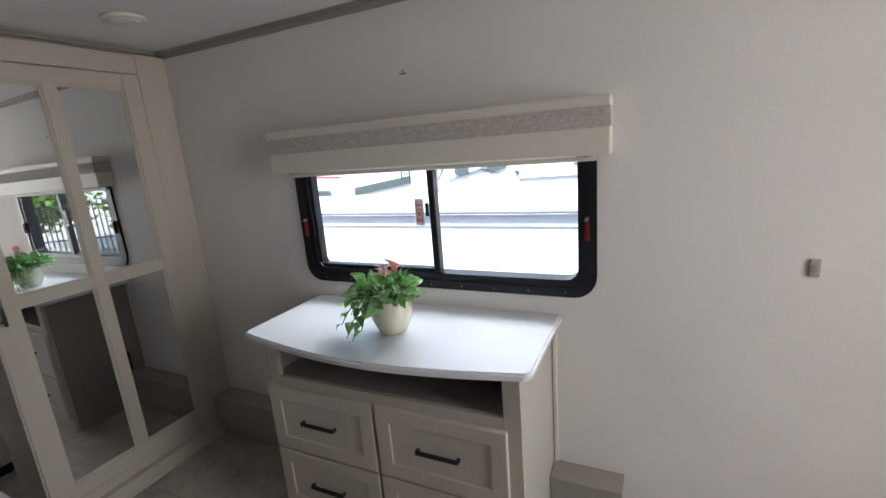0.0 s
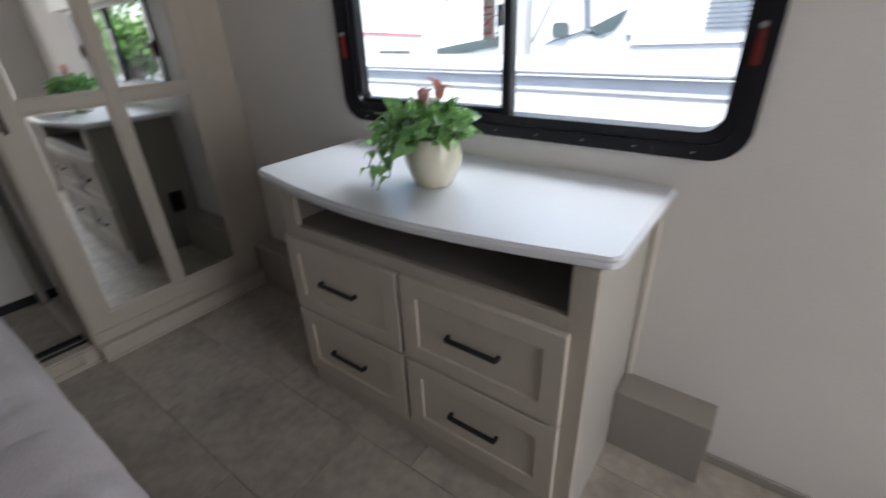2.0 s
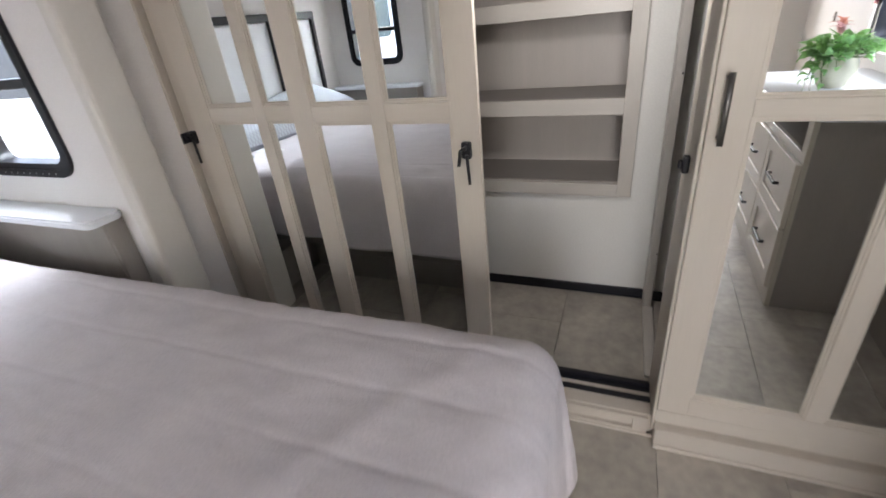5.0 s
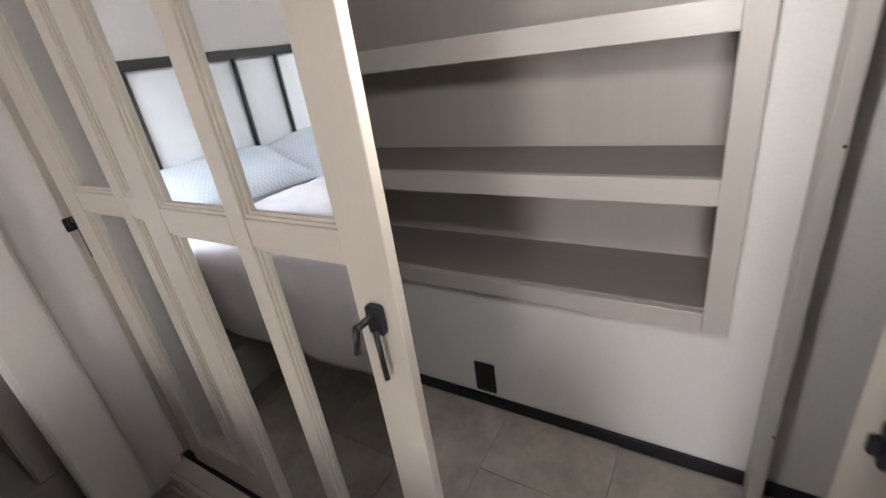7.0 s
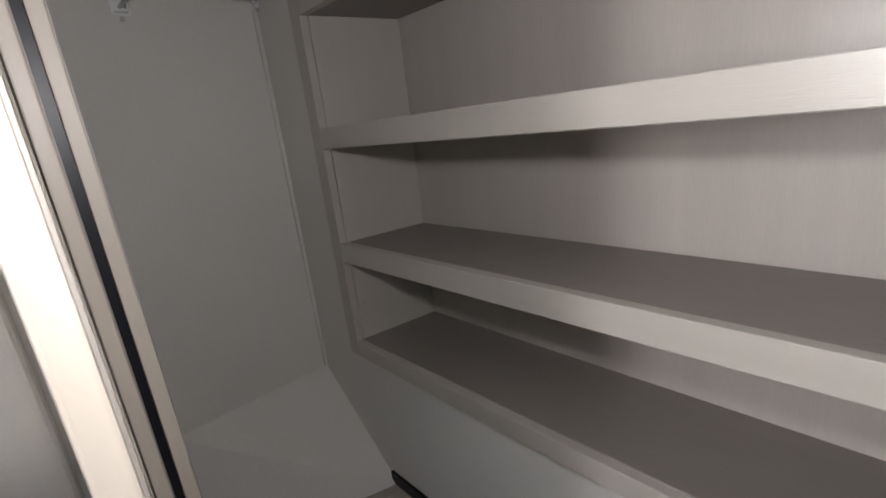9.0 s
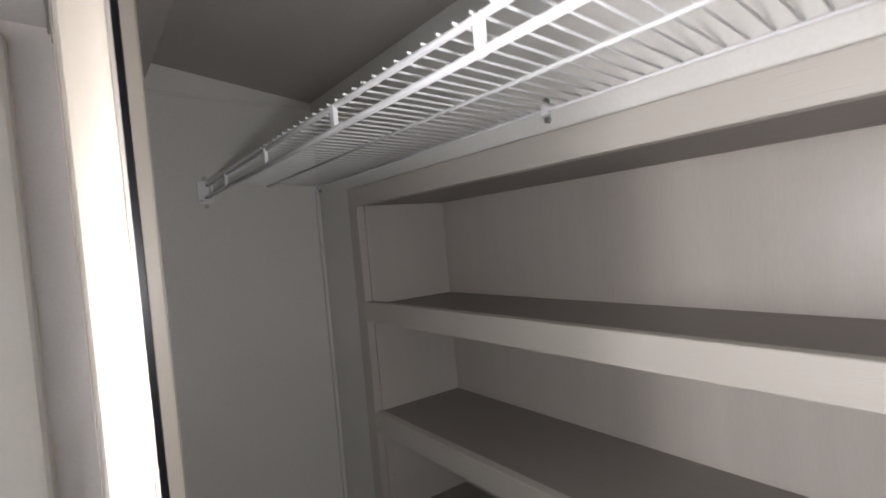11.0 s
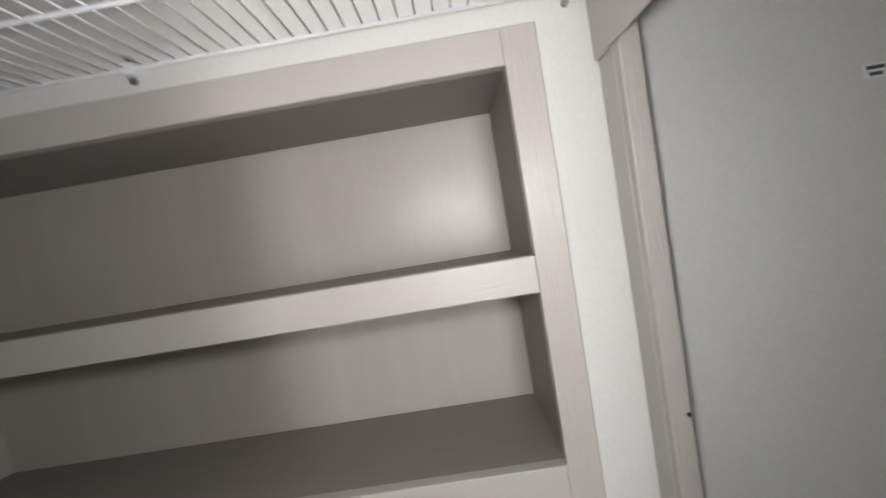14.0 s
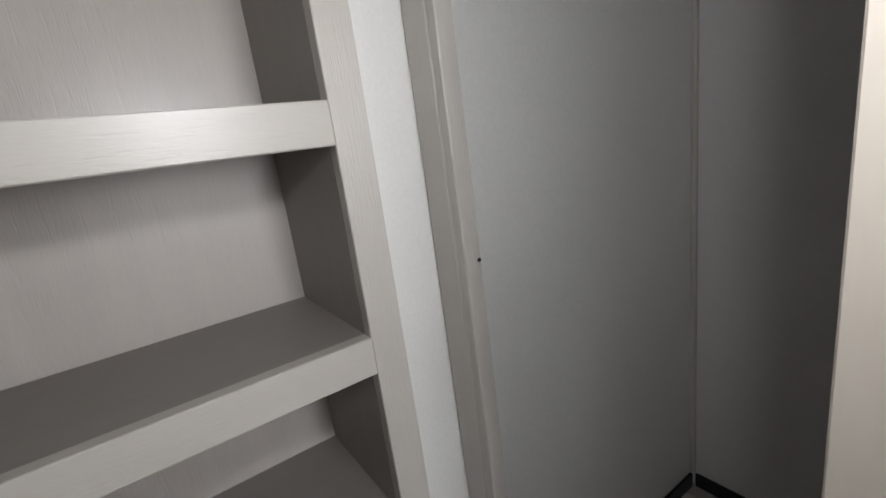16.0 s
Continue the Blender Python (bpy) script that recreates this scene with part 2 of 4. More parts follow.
def rod(a, b, r, seg=10, bm=None, r2=None):
    """A round bar from a to b."""
    a, b = Vector(a), Vector(b)
    b2 = bmesh.new()
    bmesh.ops.create_cone(b2, cap_ends=True, segments=seg, radius1=r, radius2=r if r2 is None else r2, depth=(b - a).length)
    bmesh.ops.transform(b2, matrix=Matrix.Translation((a + b) / 2) @ (b - a).to_track_quat("Z", "Y").to_matrix().to_4x4(), verts=b2.verts[:])
    for f in b2.faces:
        f.smooth = len(f.verts) == 4
    return join(bm, b2)


def lathe(profile, at, seg=40, bm=None):
    """A turned solid from (radius, height) pairs."""
    b2 = bmesh.new()
    rings = [[b2.verts.new((at[0] + r * math.cos(2 * math.pi * i / seg), at[1] + r * math.sin(2 * math.pi * i / seg), at[2] + z)) for i in range(seg)] for r, z in profile]
    for p, q in zip(rings, rings[1:]):
        for i in range(seg):
            f = b2.faces.new((p[i], p[(i + 1) % seg], q[(i + 1) % seg], q[i]))
            f.smooth = True
    if profile[0][0] > 0.001:
        b2.faces.new(rings[0][::-1])
    if profile[-1][0] > 0.001:
        b2.faces.new(rings[-1])
    bmesh.ops.recalc_face_normals(b2, faces=b2.faces[:])
    return join(bm, b2)


def round_rect(u0, u1, v0, v1, r, n=8):
    out = []
    for cu, cv, a0 in ((u1 - r, v1 - r, 0), (u0 + r, v1 - r, 90), (u0 + r, v0 + r, 180), (u1 - r, v0 + r, 270)):
        for i in range(n + 1):
            a = radians(a0 + 90 * i / n)
            out.append((cu + r * math.cos(a), cv + r * math.sin(a)))
    return out


def ring(outer, inner, d0, d1, put, bm=None):
    """A flat frame between two outlines, from depth d0 to d1; put(u, v, d) gives the place."""
    b2 = bmesh.new()
    n = len(outer)
    vs = {(k, d): [b2.verts.new(put(u, v, d)) for u, v in line] for k, line in (("o", outer), ("i", inner)) for d in (d0, d1)}
    for i in range(n):
        j = (i + 1) % n
        for a, b in ((("o", d0), ("o", d1)), (("o", d1), ("i", d1)), (("i", d1), ("i", d0)), (("i", d0), ("o", d0))):
            b2.faces.new((vs[a][i], vs[a][j], vs[b][j], vs[b][i]))
    bmesh.ops.recalc_face_normals(b2, faces=b2.faces[:])
    return join(bm, b2)


def slab(outline, d0, d1, put, bev=0.0, seg=2, bm=None):
    """A plate with the given outline, from depth d0 to d1."""
    b2 = bmesh.new()
    a = [b2.verts.new(put(u, v, d0)) for u, v in outline]
    b = [b2.verts.new(put(u, v, d1)) for u, v in outline]
    b2.faces.new(a)
    b2.faces.new(b)
    for i in range(len(a)):
        j = (i + 1) % len(a)
        b2.faces.new((a[i], a[j], b[j], b[i]))
    bmesh.ops.recalc_face_normals(b2, faces=b2.faces[:])
    if bev:
        bmesh.ops.bevel(b2, geom=[e for e in b2.edges if e.calc_face_angle(0) > 1.0], offset=bev, segments=seg, affect="EDGES")
    return join(bm, b2)


def thing(name, at, label, category, group=""):
    ob = new(name)
    ob.empty_display_size = 0.05
    ob.location = at
    return tagged(ob, label, category, group)


def root_of(ob):
    while ob.parent:
        ob = ob.parent
    return ob


def part(name, bm, material, parent=None, label=""):
    """One mesh object from a bmesh in world places, under a thing or a part."""
    me = bpy.data.meshes.new(name)
    if parent:
        bmesh.ops.translate(bm, verts=bm.verts[:], vec=-root_of(parent).location)
    bm.to_mesh(me)
    bm.free()
    me.materials.append(material)
    ob = new(name, me)
    ob.parent = parent
    return tagged(ob, label)


def structure(name, bm, material, label, category):
    return tagged(part(name, bm, material), label, category, kind="structure")


def single(name, bm, material, label, category, group=""):
    return tagged(part(name, bm, material), label, category, group)


YX = lambda u, v, d: (u, d, v)      # upright, facing along y
XY = lambda u, v, d: (d, u, v)      # upright, facing along x
ZZ = lambda u, v, d: (u, v, d)      # lying

# ---- large structure ----
CEILING = 1.96
XR, SLIDE_L, SLIDE_R, HEAD = 3.1, 0.25, 2.36, -3.22
CF = 0.12                                  # closet floor height
FLOOR = 0.085                              # bedroom floor height


def wall_with_hole(name, axis, d0, d1, u0, u1, z0, z1, holes, material, label):
    """A wall along y (axis "x") or along x (axis "y") with rectangular holes (u0, u1, z0, z1)."""
    us = sorted({u0, u1, *[h[0] for h in holes], *[h[1] for h in holes]})
    bm = bmesh.new()
    for a, b in zip(us, us[1:]):
        cuts = sorted((h[2], h[3]) for h in holes if h[0] <= a and h[1] >= b)
        z = z0
        for c0, c1 in cuts + [(z1, z1)]:
            if c0 > z:
                bx(*((d0, d1, a, b) if axis == "x" else (a, b, d0, d1)), z, c0, bm=bm)
            z = c1
    return structure(name, bm, material, label, "wall")


structure("floor_base", bx(-0.7, XR + 1.6, HEAD - 0.1, 0.06, -0.06, FLOOR - 0.006), GROUT, "dark joint bed under the bedroom floor tiles", "floor")
wall_with_hole("wall_dresser", "y", 0.0, 0.06, -0.9, XR, -0.06, CEILING + 0.1, [(0.82, 1.925, 0.975, 1.44)], WALL, "off-white linen-textured bedroom wall with a window")
wall_with_hole("wall_slide_side", "y", -2.46, -2.38, -0.06, XR, -0.06, CEILING + 0.1, [(SLIDE_L, SLIDE_R, -0.06, 1.86)], WALL, "off-white wall round the opening of the bed slide-out")
wall_with_hole("wall_slide_west", "x", SLIDE_L - 0.05, SLIDE_L, HEAD, -2.46, 0.1, 1.9, [(-3.02, -2.62, 0.93, 1.50)], WALL, "off-white slide-out side wall with a small window")
wall_with_hole("wall_slide_east", "x", SLIDE_R, SLIDE_R + 0.05, HEAD, -2.46, 0.1, 1.9, [(-3.02, -2.64, 0.97, 1.54)], WALL, "off-white slide-out side wall with a small window")
structure("wall_head", bx(SLIDE_L - 0.05, SLIDE_R + 0.05, HEAD - 0.05, HEAD, 0.1, 1.9), WALL, "off-white linen-textured wall behind the bed", "wall")
structure("ceiling_slide", bx(SLIDE_L - 0.05, SLIDE_R + 0.05, HEAD - 0.05, -2.46, 1.86, 1.93), CEIL, "white slide-out ceiling above the bed", "ceiling")
wall_with_hole("wall_hall", "x", XR, XR + 0.05, -2.46, 0.0, -0.06, CEILING + 0.1, [(-0.98, -0.26, -0.06, 1.88)], WALL, "off-white wall with an open doorway to the hall")
structure("ceiling", bx(0.0, XR + 0.05, -2.46, 0.06, CEILING, CEILING + 0.05), CEIL, "white vinyl bedroom ceiling panels", "ceiling")
structure("wall_hall_end", bx(XR + 1.5, XR + 1.55, -1.6, -0.2, -0.06, 0.5), WALL, "low white wall at the end of the hall", "wall")
structure("wall_hall_side", join(bx(XR + 0.05, XR + 1.55, -1.65, -1.6, -0.06, 2.0), bx(XR + 0.05, XR + 1.55, -0.2, -0.15, -0.06, 2.0)), WALL, "white hall side walls", "wall")
structure("ceiling_hall", bx(XR + 0.05, XR + 1.55, -1.65, -0.15, 2.0, 2.05), CEIL, "white hall ceiling", "ceiling")
# closet shell
wall_with_hole("wall_closet_back", "x", -0.62, -0.588, -2.48, 0.06, -0.06, 2.05, [(-2.17, -0.963, 0.615, 1.525)], CLOSET_WALL, "pale linen-textured closet back wall with a shelf niche")
structure("wall_closet_end", bx(-0.62, -0.061, -2.48, -2.455, -0.06, 2.05), CLOSET_WALL, "pale closet end wall", "wall")
structure("floor_closet_base", bx(-0.62, 0.02, -2.48, 0.06, 0.095, CF - 0.006), GROUT, "raised closet floor base", "floor")
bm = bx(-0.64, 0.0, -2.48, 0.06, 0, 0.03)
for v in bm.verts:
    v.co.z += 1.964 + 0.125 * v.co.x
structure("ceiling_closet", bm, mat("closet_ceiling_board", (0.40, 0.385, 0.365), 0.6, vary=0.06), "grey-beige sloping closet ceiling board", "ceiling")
structure("ceiling_beam", bx(-0.13, -0.07, -2.454, 0.0, 1.900, 1.947, 0.004), GREIGE, "greige strip along the closet ceiling", "trim")
# trims
def cove(a, b, nrm):
    """A stepped strip under the ceiling from a to b, standing out along nrm."""
    bm = bmesh.new()
    for h0, h1, d in ((0.0, 0.014, 0.016), (0.014, 0.034, 0.010)):
        x0, x1 = sorted((a[0], b[0] + nrm[0] * d)) if nrm[0] else sorted((a[0], b[0]))
        y0, y1 = sorted((a[1], b[1] + nrm[1] * d)) if nrm[1] else sorted((a[1], b[1]))
        bx(x0, x1, y0, y1, CEILING - h1, CEILING - h0, 0.002, bm=bm)
    return bm


structure("trim_ceiling_dresser", cove((0.07, 0), (XR, 0), (0, -1)), TAUPE, "taupe strip along the ceiling edge", "trim")
structure("trim_ceiling_wardrobe", cove((0.045, -2.38), (0.045, 0), (1, 0)), TAUPE, "taupe strip above the wardrobe doors", "trim")
structure("baseboard_dresser", bx(2.06, XR, -0.012, -0.001, FLOOR, FLOOR + 0.03, 0.002), TAUPE, "thin grey strip along the wall foot", "baseboard")

# wardrobe front: fixed frame of cream boards between bedroom and closet
bm = bx(-0.06, 0.012, -2.38, -2.370, CF, 1.93, 0.002)
bx(-0.03, 0.100, -0.8225, -0.8145, CF, 1.93, 0.002, bm=bm)
bx(-0.03, 0.100, -0.1335, -0.001, FLOOR, 1.93, 0.002, bm=bm)
bx(0.027, 0.098, -0.8145, -0.1335, 1.849, 1.927, 0.002, bm=bm)
bx(0.029, 0.099, -0.8145, -0.1335, 0.1545, 0.201, 0.002, bm=bm)
bx(-0.06, 0.026, -2.34, -0.1335, 1.88, 1.93, 0.002, bm=bm)
bx(-0.02, 0.028, -2.38, -0.1335, 0.05, 0.146, 0.002, bm=bm)
structure("wardrobe_frame", bm, CREAM, "cream wood-grain wardrobe face frame", "wardrobe frame")
structure("step_ledge_panel", ring([(-2.33, FLOOR + 0.001), (-0.83, FLOOR + 0.001), (-0.83, 0.150), (-2.33, 0.150)], [(-2.29, FLOOR + 0.016), (-0.87, FLOOR + 0.016), (-0.87, 0.136), (-2.29, 0.136)], 0.0783, 0.092, XY), CREAM_H, "cream raised frame on the ledge face", "ledge")
structure("trim_wardrobe_foot", join(bx(0.0925, 0.099, -2.34, -0.8155, FLOOR, FLOOR + 0.010, 0.002), bx(0.1285, 0.136, -0.8145, -0.1055, FLOOR, FLOOR + 0.014, 0.003)), CREAM_H, "narrow cream bead along the wardrobe foot", "trim")
structure("door_track", join(bx(-0.075, -0.021, -2.27, -0.823, CF - 0.004, 0.142, 0.002), bx(-0.052, -0.044, -2.27, -0.823, 0.142, 0.154)), BLACKP, "black sliding-door floor track", "door track")
structure("door_track_front", bx(0.004, 0.027, -2.36, -0.823, 0.1465, 0.153, 0.001), BLACKP, "black front track under the sliding doors", "door track")
structure("step_ledge", join(bx(0.029, 0.078, -2.34, -0.8155, FLOOR, 0.154, 0.004, 2), bx(0.029, 0.128, -0.8145, -0.1055, FLOOR, 0.154, 0.004, 2)), CREAM_H, "cream ledge along the foot of the wardrobe doors", "ledge")
structure("door_track_top", bx(-0.06, 0.045, -2.27, -0.823, 1.864, 1.879), GREIGE, "greige top track of the sliding doors", "door track")


def mirror_door(name, x, y0, y1, z0, z1, panes, rail, label, zt=1.80, double=False):
    """A cream framed door with mirror panes; panes are (y0, y1), rail is the cross rail's (z0, z1)."""
    door = thing(name, (x, (y0 + y1) / 2, z0), label, "door")
    t = 0.018
    zb = panes[0][2]
    ys = [p[:2] for p in panes]
    part("stile", bx(x - t, x, y0, ys[0][0], z0, z1, 0.0025, 2), CREAM, door)
    part("stile", bx(x - t, x, ys[-1][1], y1, z0, z1, 0.0025, 2), CREAM, door)
    for (a, b), (c, d) in zip(ys, ys[1:]):
        part("muntin", bx(x - t, x - 0.001, b, c, zb, zt, 0.0025, 2), CREAM, door)
    part("rail", bx(x - t, x - 0.0015, ys[0][0], ys[-1][1], z0, zb, 0.0025, 2), CREAM_H, door)
    part("rail", bx(x - t, x - 0.0015, ys[0][0], ys[-1][1], zt, z1, 0.0025, 2), CREAM_H, door)
    for a, b in ys:
        part("rail", bx(x - t, x - 0.0015, a, b, *rail, 0.0025, 2), CREAM_H, door)
        for q0, q1 in ((zb, rail[0]), (rail[1], zt)):
            lines = [[(a + k, q0 + k), (b - k, q0 + k), (b - k, q1 - k), (a + k, q1 - k)] for k in (0, 0.005, 0.010)]
            bm = ring(lines[0], lines[1], x - 0.015, x - 0.006, XY)
            ring(lines[1], lines[2], x - 0.015, x - 0.0105, XY, bm=bm)
            part("bead", bm, CREAM, door)
            part("mirror_pane", bx(x - 0.0175, x - 0.014, a + 0.001, b - 0.001, q0 + 0.001, q1 - 0.001), MIRROR, door, "clear mirror glass")
    part("back_panel", bx(x - t - 0.002, x - t - 0.0002, y0 + 0.004, y1 - 0.004, z0 + 0.004, z1 - 0.004), TAUPE, door, "plain taupe back panel")
    if double:
        part("edge_seal", bx(x - t - 0.013, x - t - 0.0022, y1 - 0.030, y1 - 0.003, z0 + 0.004, z1 - 0.004), BLACKP, door, "black brush seal")
    return door


d1 = mirror_door("mirror_door", 0.107, -0.813, -0.136, 0.204, 1.846, [(-0.739, -0.489, 0.265), (-0.450, -0.203, 0.265)], (1.007, 1.041), "cream wardrobe door with four tall mirror panes, closed", 1.788)
bm = rod((0.133, -0.789, 0.959), (0.133, -0.789, 1.095), 0.0058)
rod((0.105, -0.789, 0.970), (0.135, -0.789, 0.970), 0.005, bm=bm)
rod((0.105, -0.789, 1.084), (0.135, -0.789, 1.084), 0.005, bm=bm)
part("handle", bm, GREYMET, d1, "dark nickel bar pull")
d2 = mirror_door("sliding_mirror_door", 0.054, -1.854, -1.299, 0.158, 1.862, [(-1.785, -1.596, 0.264), (-1.556, -1.371, 0.264)], (1.004, 1.049), "cream sliding door with four mirror panes, slid half open")
mirror_door("sliding_mirror_door", 0.019, -2.285, -1.729, 0.158, 1.862, [(-2.206, -2.022, 0.264), (-1.982, -1.799, 0.264)], (1.004, 1.049), "cream sliding mirror door slid behind the other one", double=True)
d4 = mirror_door("sliding_mirror_door", -0.013, -2.364, -1.735, 0.158, 1.862, [(-2.262, -2.07, 0.264), (-2.03, -1.815, 0.264)], (1.004, 1.049), "cream sliding mirror door slid hindmost, latched at the wall")


def latch(x, y, z, door, label, reach=0.0):
    """A black cabin latch: rounded plate, bent hook (or a bar reaching sideways to its strike) and a hanging lever."""
    body = part("latch", slab(round_rect(y - 0.013, y + 0.013, z - 0.022, z + 0.022, 0.006, 3), x, x + 0.011, XY, 0.002), BLACK, door, label)
    part("lever", rod((x + 0.014, y + 0.002, z - 0.010), (x + 0.016, y + 0.006, z - 0.088), 0.0042, 8), BLACK, body)
    if reach:
        bm = bx(x + 0.010, x + 0.020, y - reach, y + 0.006, z + 0.006, z + 0.016, 0.003, 2)
    else:
        bm = rod((x + 0.008, y, z + 0.008), (x + 0.036, y - 0.006, z + 0.005), 0.0052, 8)
        rod((x + 0.036, y - 0.006, z + 0.007), (x + 0.040, y - 0.012, z - 0.032), 0.0048, 8, bm=bm)
    part("hook", bm, BLACK, body)


latch(0.054, -1.334, 0.930, d2, "black metal latch with a lever")
latch(-0.013, -2.340, 0.950, d4, "black metal latch with a lever", reach=0.026)
d1.rotation_euler = (0, radians(-0.5), radians(-1.2))
single("latch_strike", join(bx(0.004, 0.026, -0.838, -0.822, 0.868, 0.908, 0.005, 2), bx(0.010, 0.022, -0.846, -0.836, 0.878, 0.898, 0.003)), BLACKP, "small black latch strike on the door jamb", "latch strike")
single("latch_strike", join(bx(-0.012, 0.020, -2.369, -2.360, 0.932, 0.968, 0.004, 2), bx(-0.008, 0.012, -2.3605, -2.352, 0.946, 0.966, 0.002)), BLACKP, "small black latch strike on the white wall", "latch strike")

# partition towards the laundry end of the closet: post, header and front jamb
structure("partition_post", join(bx(-0.586, -0.531, -0.835, -0.804, CF, 1.9, 0.002), bx(-0.5305, -0.511, -0.8345, -0.805, CF, 1.9, 0.002)), GREIGE_V, "greige upright board at the laundry end of the closet", "partition")
structure("partition_header", bx(-0.586, -0.1105, -0.841, -0.8355, 1.507, 1.90, 0.002), GREIGE, "greige header board over the laundry opening", "partition")
structure("partition_sill", bx(-0.5105, -0.1105, -0.835, -0.800, CF, CF + 0.012, 0.002), GREIGE, "greige sill strip on the closet floor", "partition")
structure("partition_jamb", bx(-0.11, -0.031, -0.820, -0.790, CF, 1.93, 0.002), CREAM, "cream front jamb beside the wardrobe door", "partition")
structure("wall_laundry_end", bx(-0.588, -0.031, -0.070, -0.060, CF, 1.93), mat("grey_laundry_panel", (0.55, 0.535, 0.525), 0.35, vary=0.04), "plain taupe end panel of the laundry space", "wall")
structure("trim_laundry_corner", bx(-0.5695, -0.557, -0.083, -0.0705, CF + 0.044, 1.9, 0.003), GREIGE_V, "greige corner strip", "trim")
structure("baseboard_closet", bx(-0.588, -0.578, -2.12, -0.836, CF, CF + 0.043, 0.002), BLACKP, "black baseboard along the closet back wall", "baseboard")
def slanted(x0, x1, y0, y1, z0, z1, thick):
    """An upright board whose face runs from (x0, y0) to (x1, y1)."""
    bm = bx(0, 1, y0, y1, z0, z1)
    for v in bm.verts:
        f = (v.co.y - y0) / (y1 - y0)
        v.co.x = x0 + (x1 - x0) * f - (thick if v.co.x < 0.5 else 0)
    return bm


structure("wall_laundry_back", slanted(-0.580, -0.570, -0.802, -0.0705, CF, 1.92, 0.003), CLOSET_WALL, "pale linen-textured slanting wall of the laundry space", "wall")
for z in (0.37, 1.008):
    single("screw_cap", rod((-0.5115, -0.810, z), (-0.5095, -0.810, z), 0.0032, 10), BLACKP, "tiny dark screw cap in the greige post", "screw cap", "caps in the post")
structure("baseboard_laundry_end", bx(-0.557, -0.12, -0.0785, -0.0705, CF, CF + 0.043, 0.002), BLACKP, "black baseboard at the laundry end panel", "baseboard")
structure("baseboard_laundry", slanted(-0.571, -0.561, -0.802, -0.0835, CF, CF + 0.043, 0.008), BLACKP, "black baseboard in the laundry space", "baseboard")
bm = bmesh.new()
tri = [(-0.588, -2.454, 0.43), (-0.588, -2.454, CF), (-0.588, -2.10, CF)]
a = [bm.verts.new(p) for p in tri]
b = [bm.verts.new((-0.08, max(-2.454, p[1] - 0.17), p[2])) for p in tri]
for q in ((a[0], a[1], a[2]), (b[2], b[1], b[0]), (a[0], b[0], b[1], a[1]), (a[1], b[1], b[2], a[2]), (a[2], b[2], b[0], a[0])):
    bm.faces.new(q)
bmesh.ops.recalc_face_normals(bm, faces=bm.faces[:])
structure("sloping_panel", bm, CLOSET_WALL, "pale sloping panel at the foot of the closet end", "panel")
structure("trim_closet_corner", join(bx(-0.588, -0.576, -2.4545, -2.443, 0.435, 1.60, 0.003, 2), bx(-0.574, -0.09, -2.4545, -2.449, 1.862, 1.872, 0.002)), CLOSET_WALL, "pale corner strip", "trim")

# ---- closet shelf unit ----
shelf = thing("shelf_unit", (-0.57, -1.565, 0.571), "built-in greige wood shelf unit with three open compartments, empty", "shelf unit")
FX0, FX1, BACK = -0.588, -0.566, -0.846
YL, YR, YOL, YOR = -2.163, -0.971, -2.212, -0.921
part("frame_stile", bx(FX0, FX1, YOL, YL, 0.571, 1.571, 0.0015), GREIGE_V, shelf)
part("frame_stile", bx(FX0, FX1, YR, YOR, 0.571, 1.571, 0.0015), GREIGE_V, shelf)
for z0, z1 in ((0.571, 0.620), (0.874, 0.930), (1.192, 1.247), (1.518, 1.571)):
    part("frame_rail", bx(FX0, FX1 + 0.0005, YL, YR, z0, z1, 0.0015), GREIGE, shelf)
# Level boards carry the shade of grazing light in their darker colour.
for z1 in (0.624, 0.929, 1.236):
    part("shelf_board", bx(BACK, FX0 + 0.002, YL - 0.01, YR + 0.01, z1 - 0.018, z1), SHELFTOP, shelf, "taupe shelf board, darkened in colour for grazing light")
part("top_board", bx(BACK, FX0, YL - 0.01, YR + 0.01, 1.518, 1.538), SHELFTOP, shelf)
part("back_panel", bx(BACK - 0.01, BACK, YL - 0.02, YR + 0.02, 0.58, 1.56), PANEL, shelf)
bm = bx(BACK, FX0, 0, 1, 0.60, 1.55)
for v in bm.verts:
    v.co.y = YL - 0.02 if v.co.y < 0.5 else YL + (0.041 if v.co.x < -0.7 else 0.006)
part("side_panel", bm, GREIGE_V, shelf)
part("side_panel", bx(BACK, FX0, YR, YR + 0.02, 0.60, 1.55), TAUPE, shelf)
for z in (1.368, 0.735):
    part("screw", rod((-0.606, YL, z), (-0.606, YL + 0.0115, z), 0.0045, 10), STEEL, shelf, "small dark screw")

# ---- wire rack ----
rack = thing("wire_rack", (-0.43, -1.6, 1.60), "white coated wire shelf with a hanging front rail, empty", "wire shelf")
RY0, RY1 = -2.443, -0.842
for x, z, r, nm in ((-0.578, 1.611, 0.003, "back_rod"), (-0.42, 1.612, 0.003, "middle_rod"), (-0.250, 1.613, 0.0042, "front_rod"), (-0.245, 1.578, 0.0044, "hanging_rail")):
    part(nm, rod((x, RY0, z), (x, RY1, z), r, 10), WIRE, rack)
wire_mesh = None
ny = int((RY1 - RY0) / 0.0254)
for i in range(ny + 1):
    y = RY0 + 0.012 + i * 0.0254
    if wire_mesh is None:
        w = part("wire", rod((-0.581, y, 1.6145), (-0.243, y, 1.6180), 0.0017, 6), WIRE, rack)
        wire_mesh, wire_y = w.data, y
    else:
        w = new("wire", wire_mesh)
        w.parent, w.location = rack, (0, y - wire_y, 0)
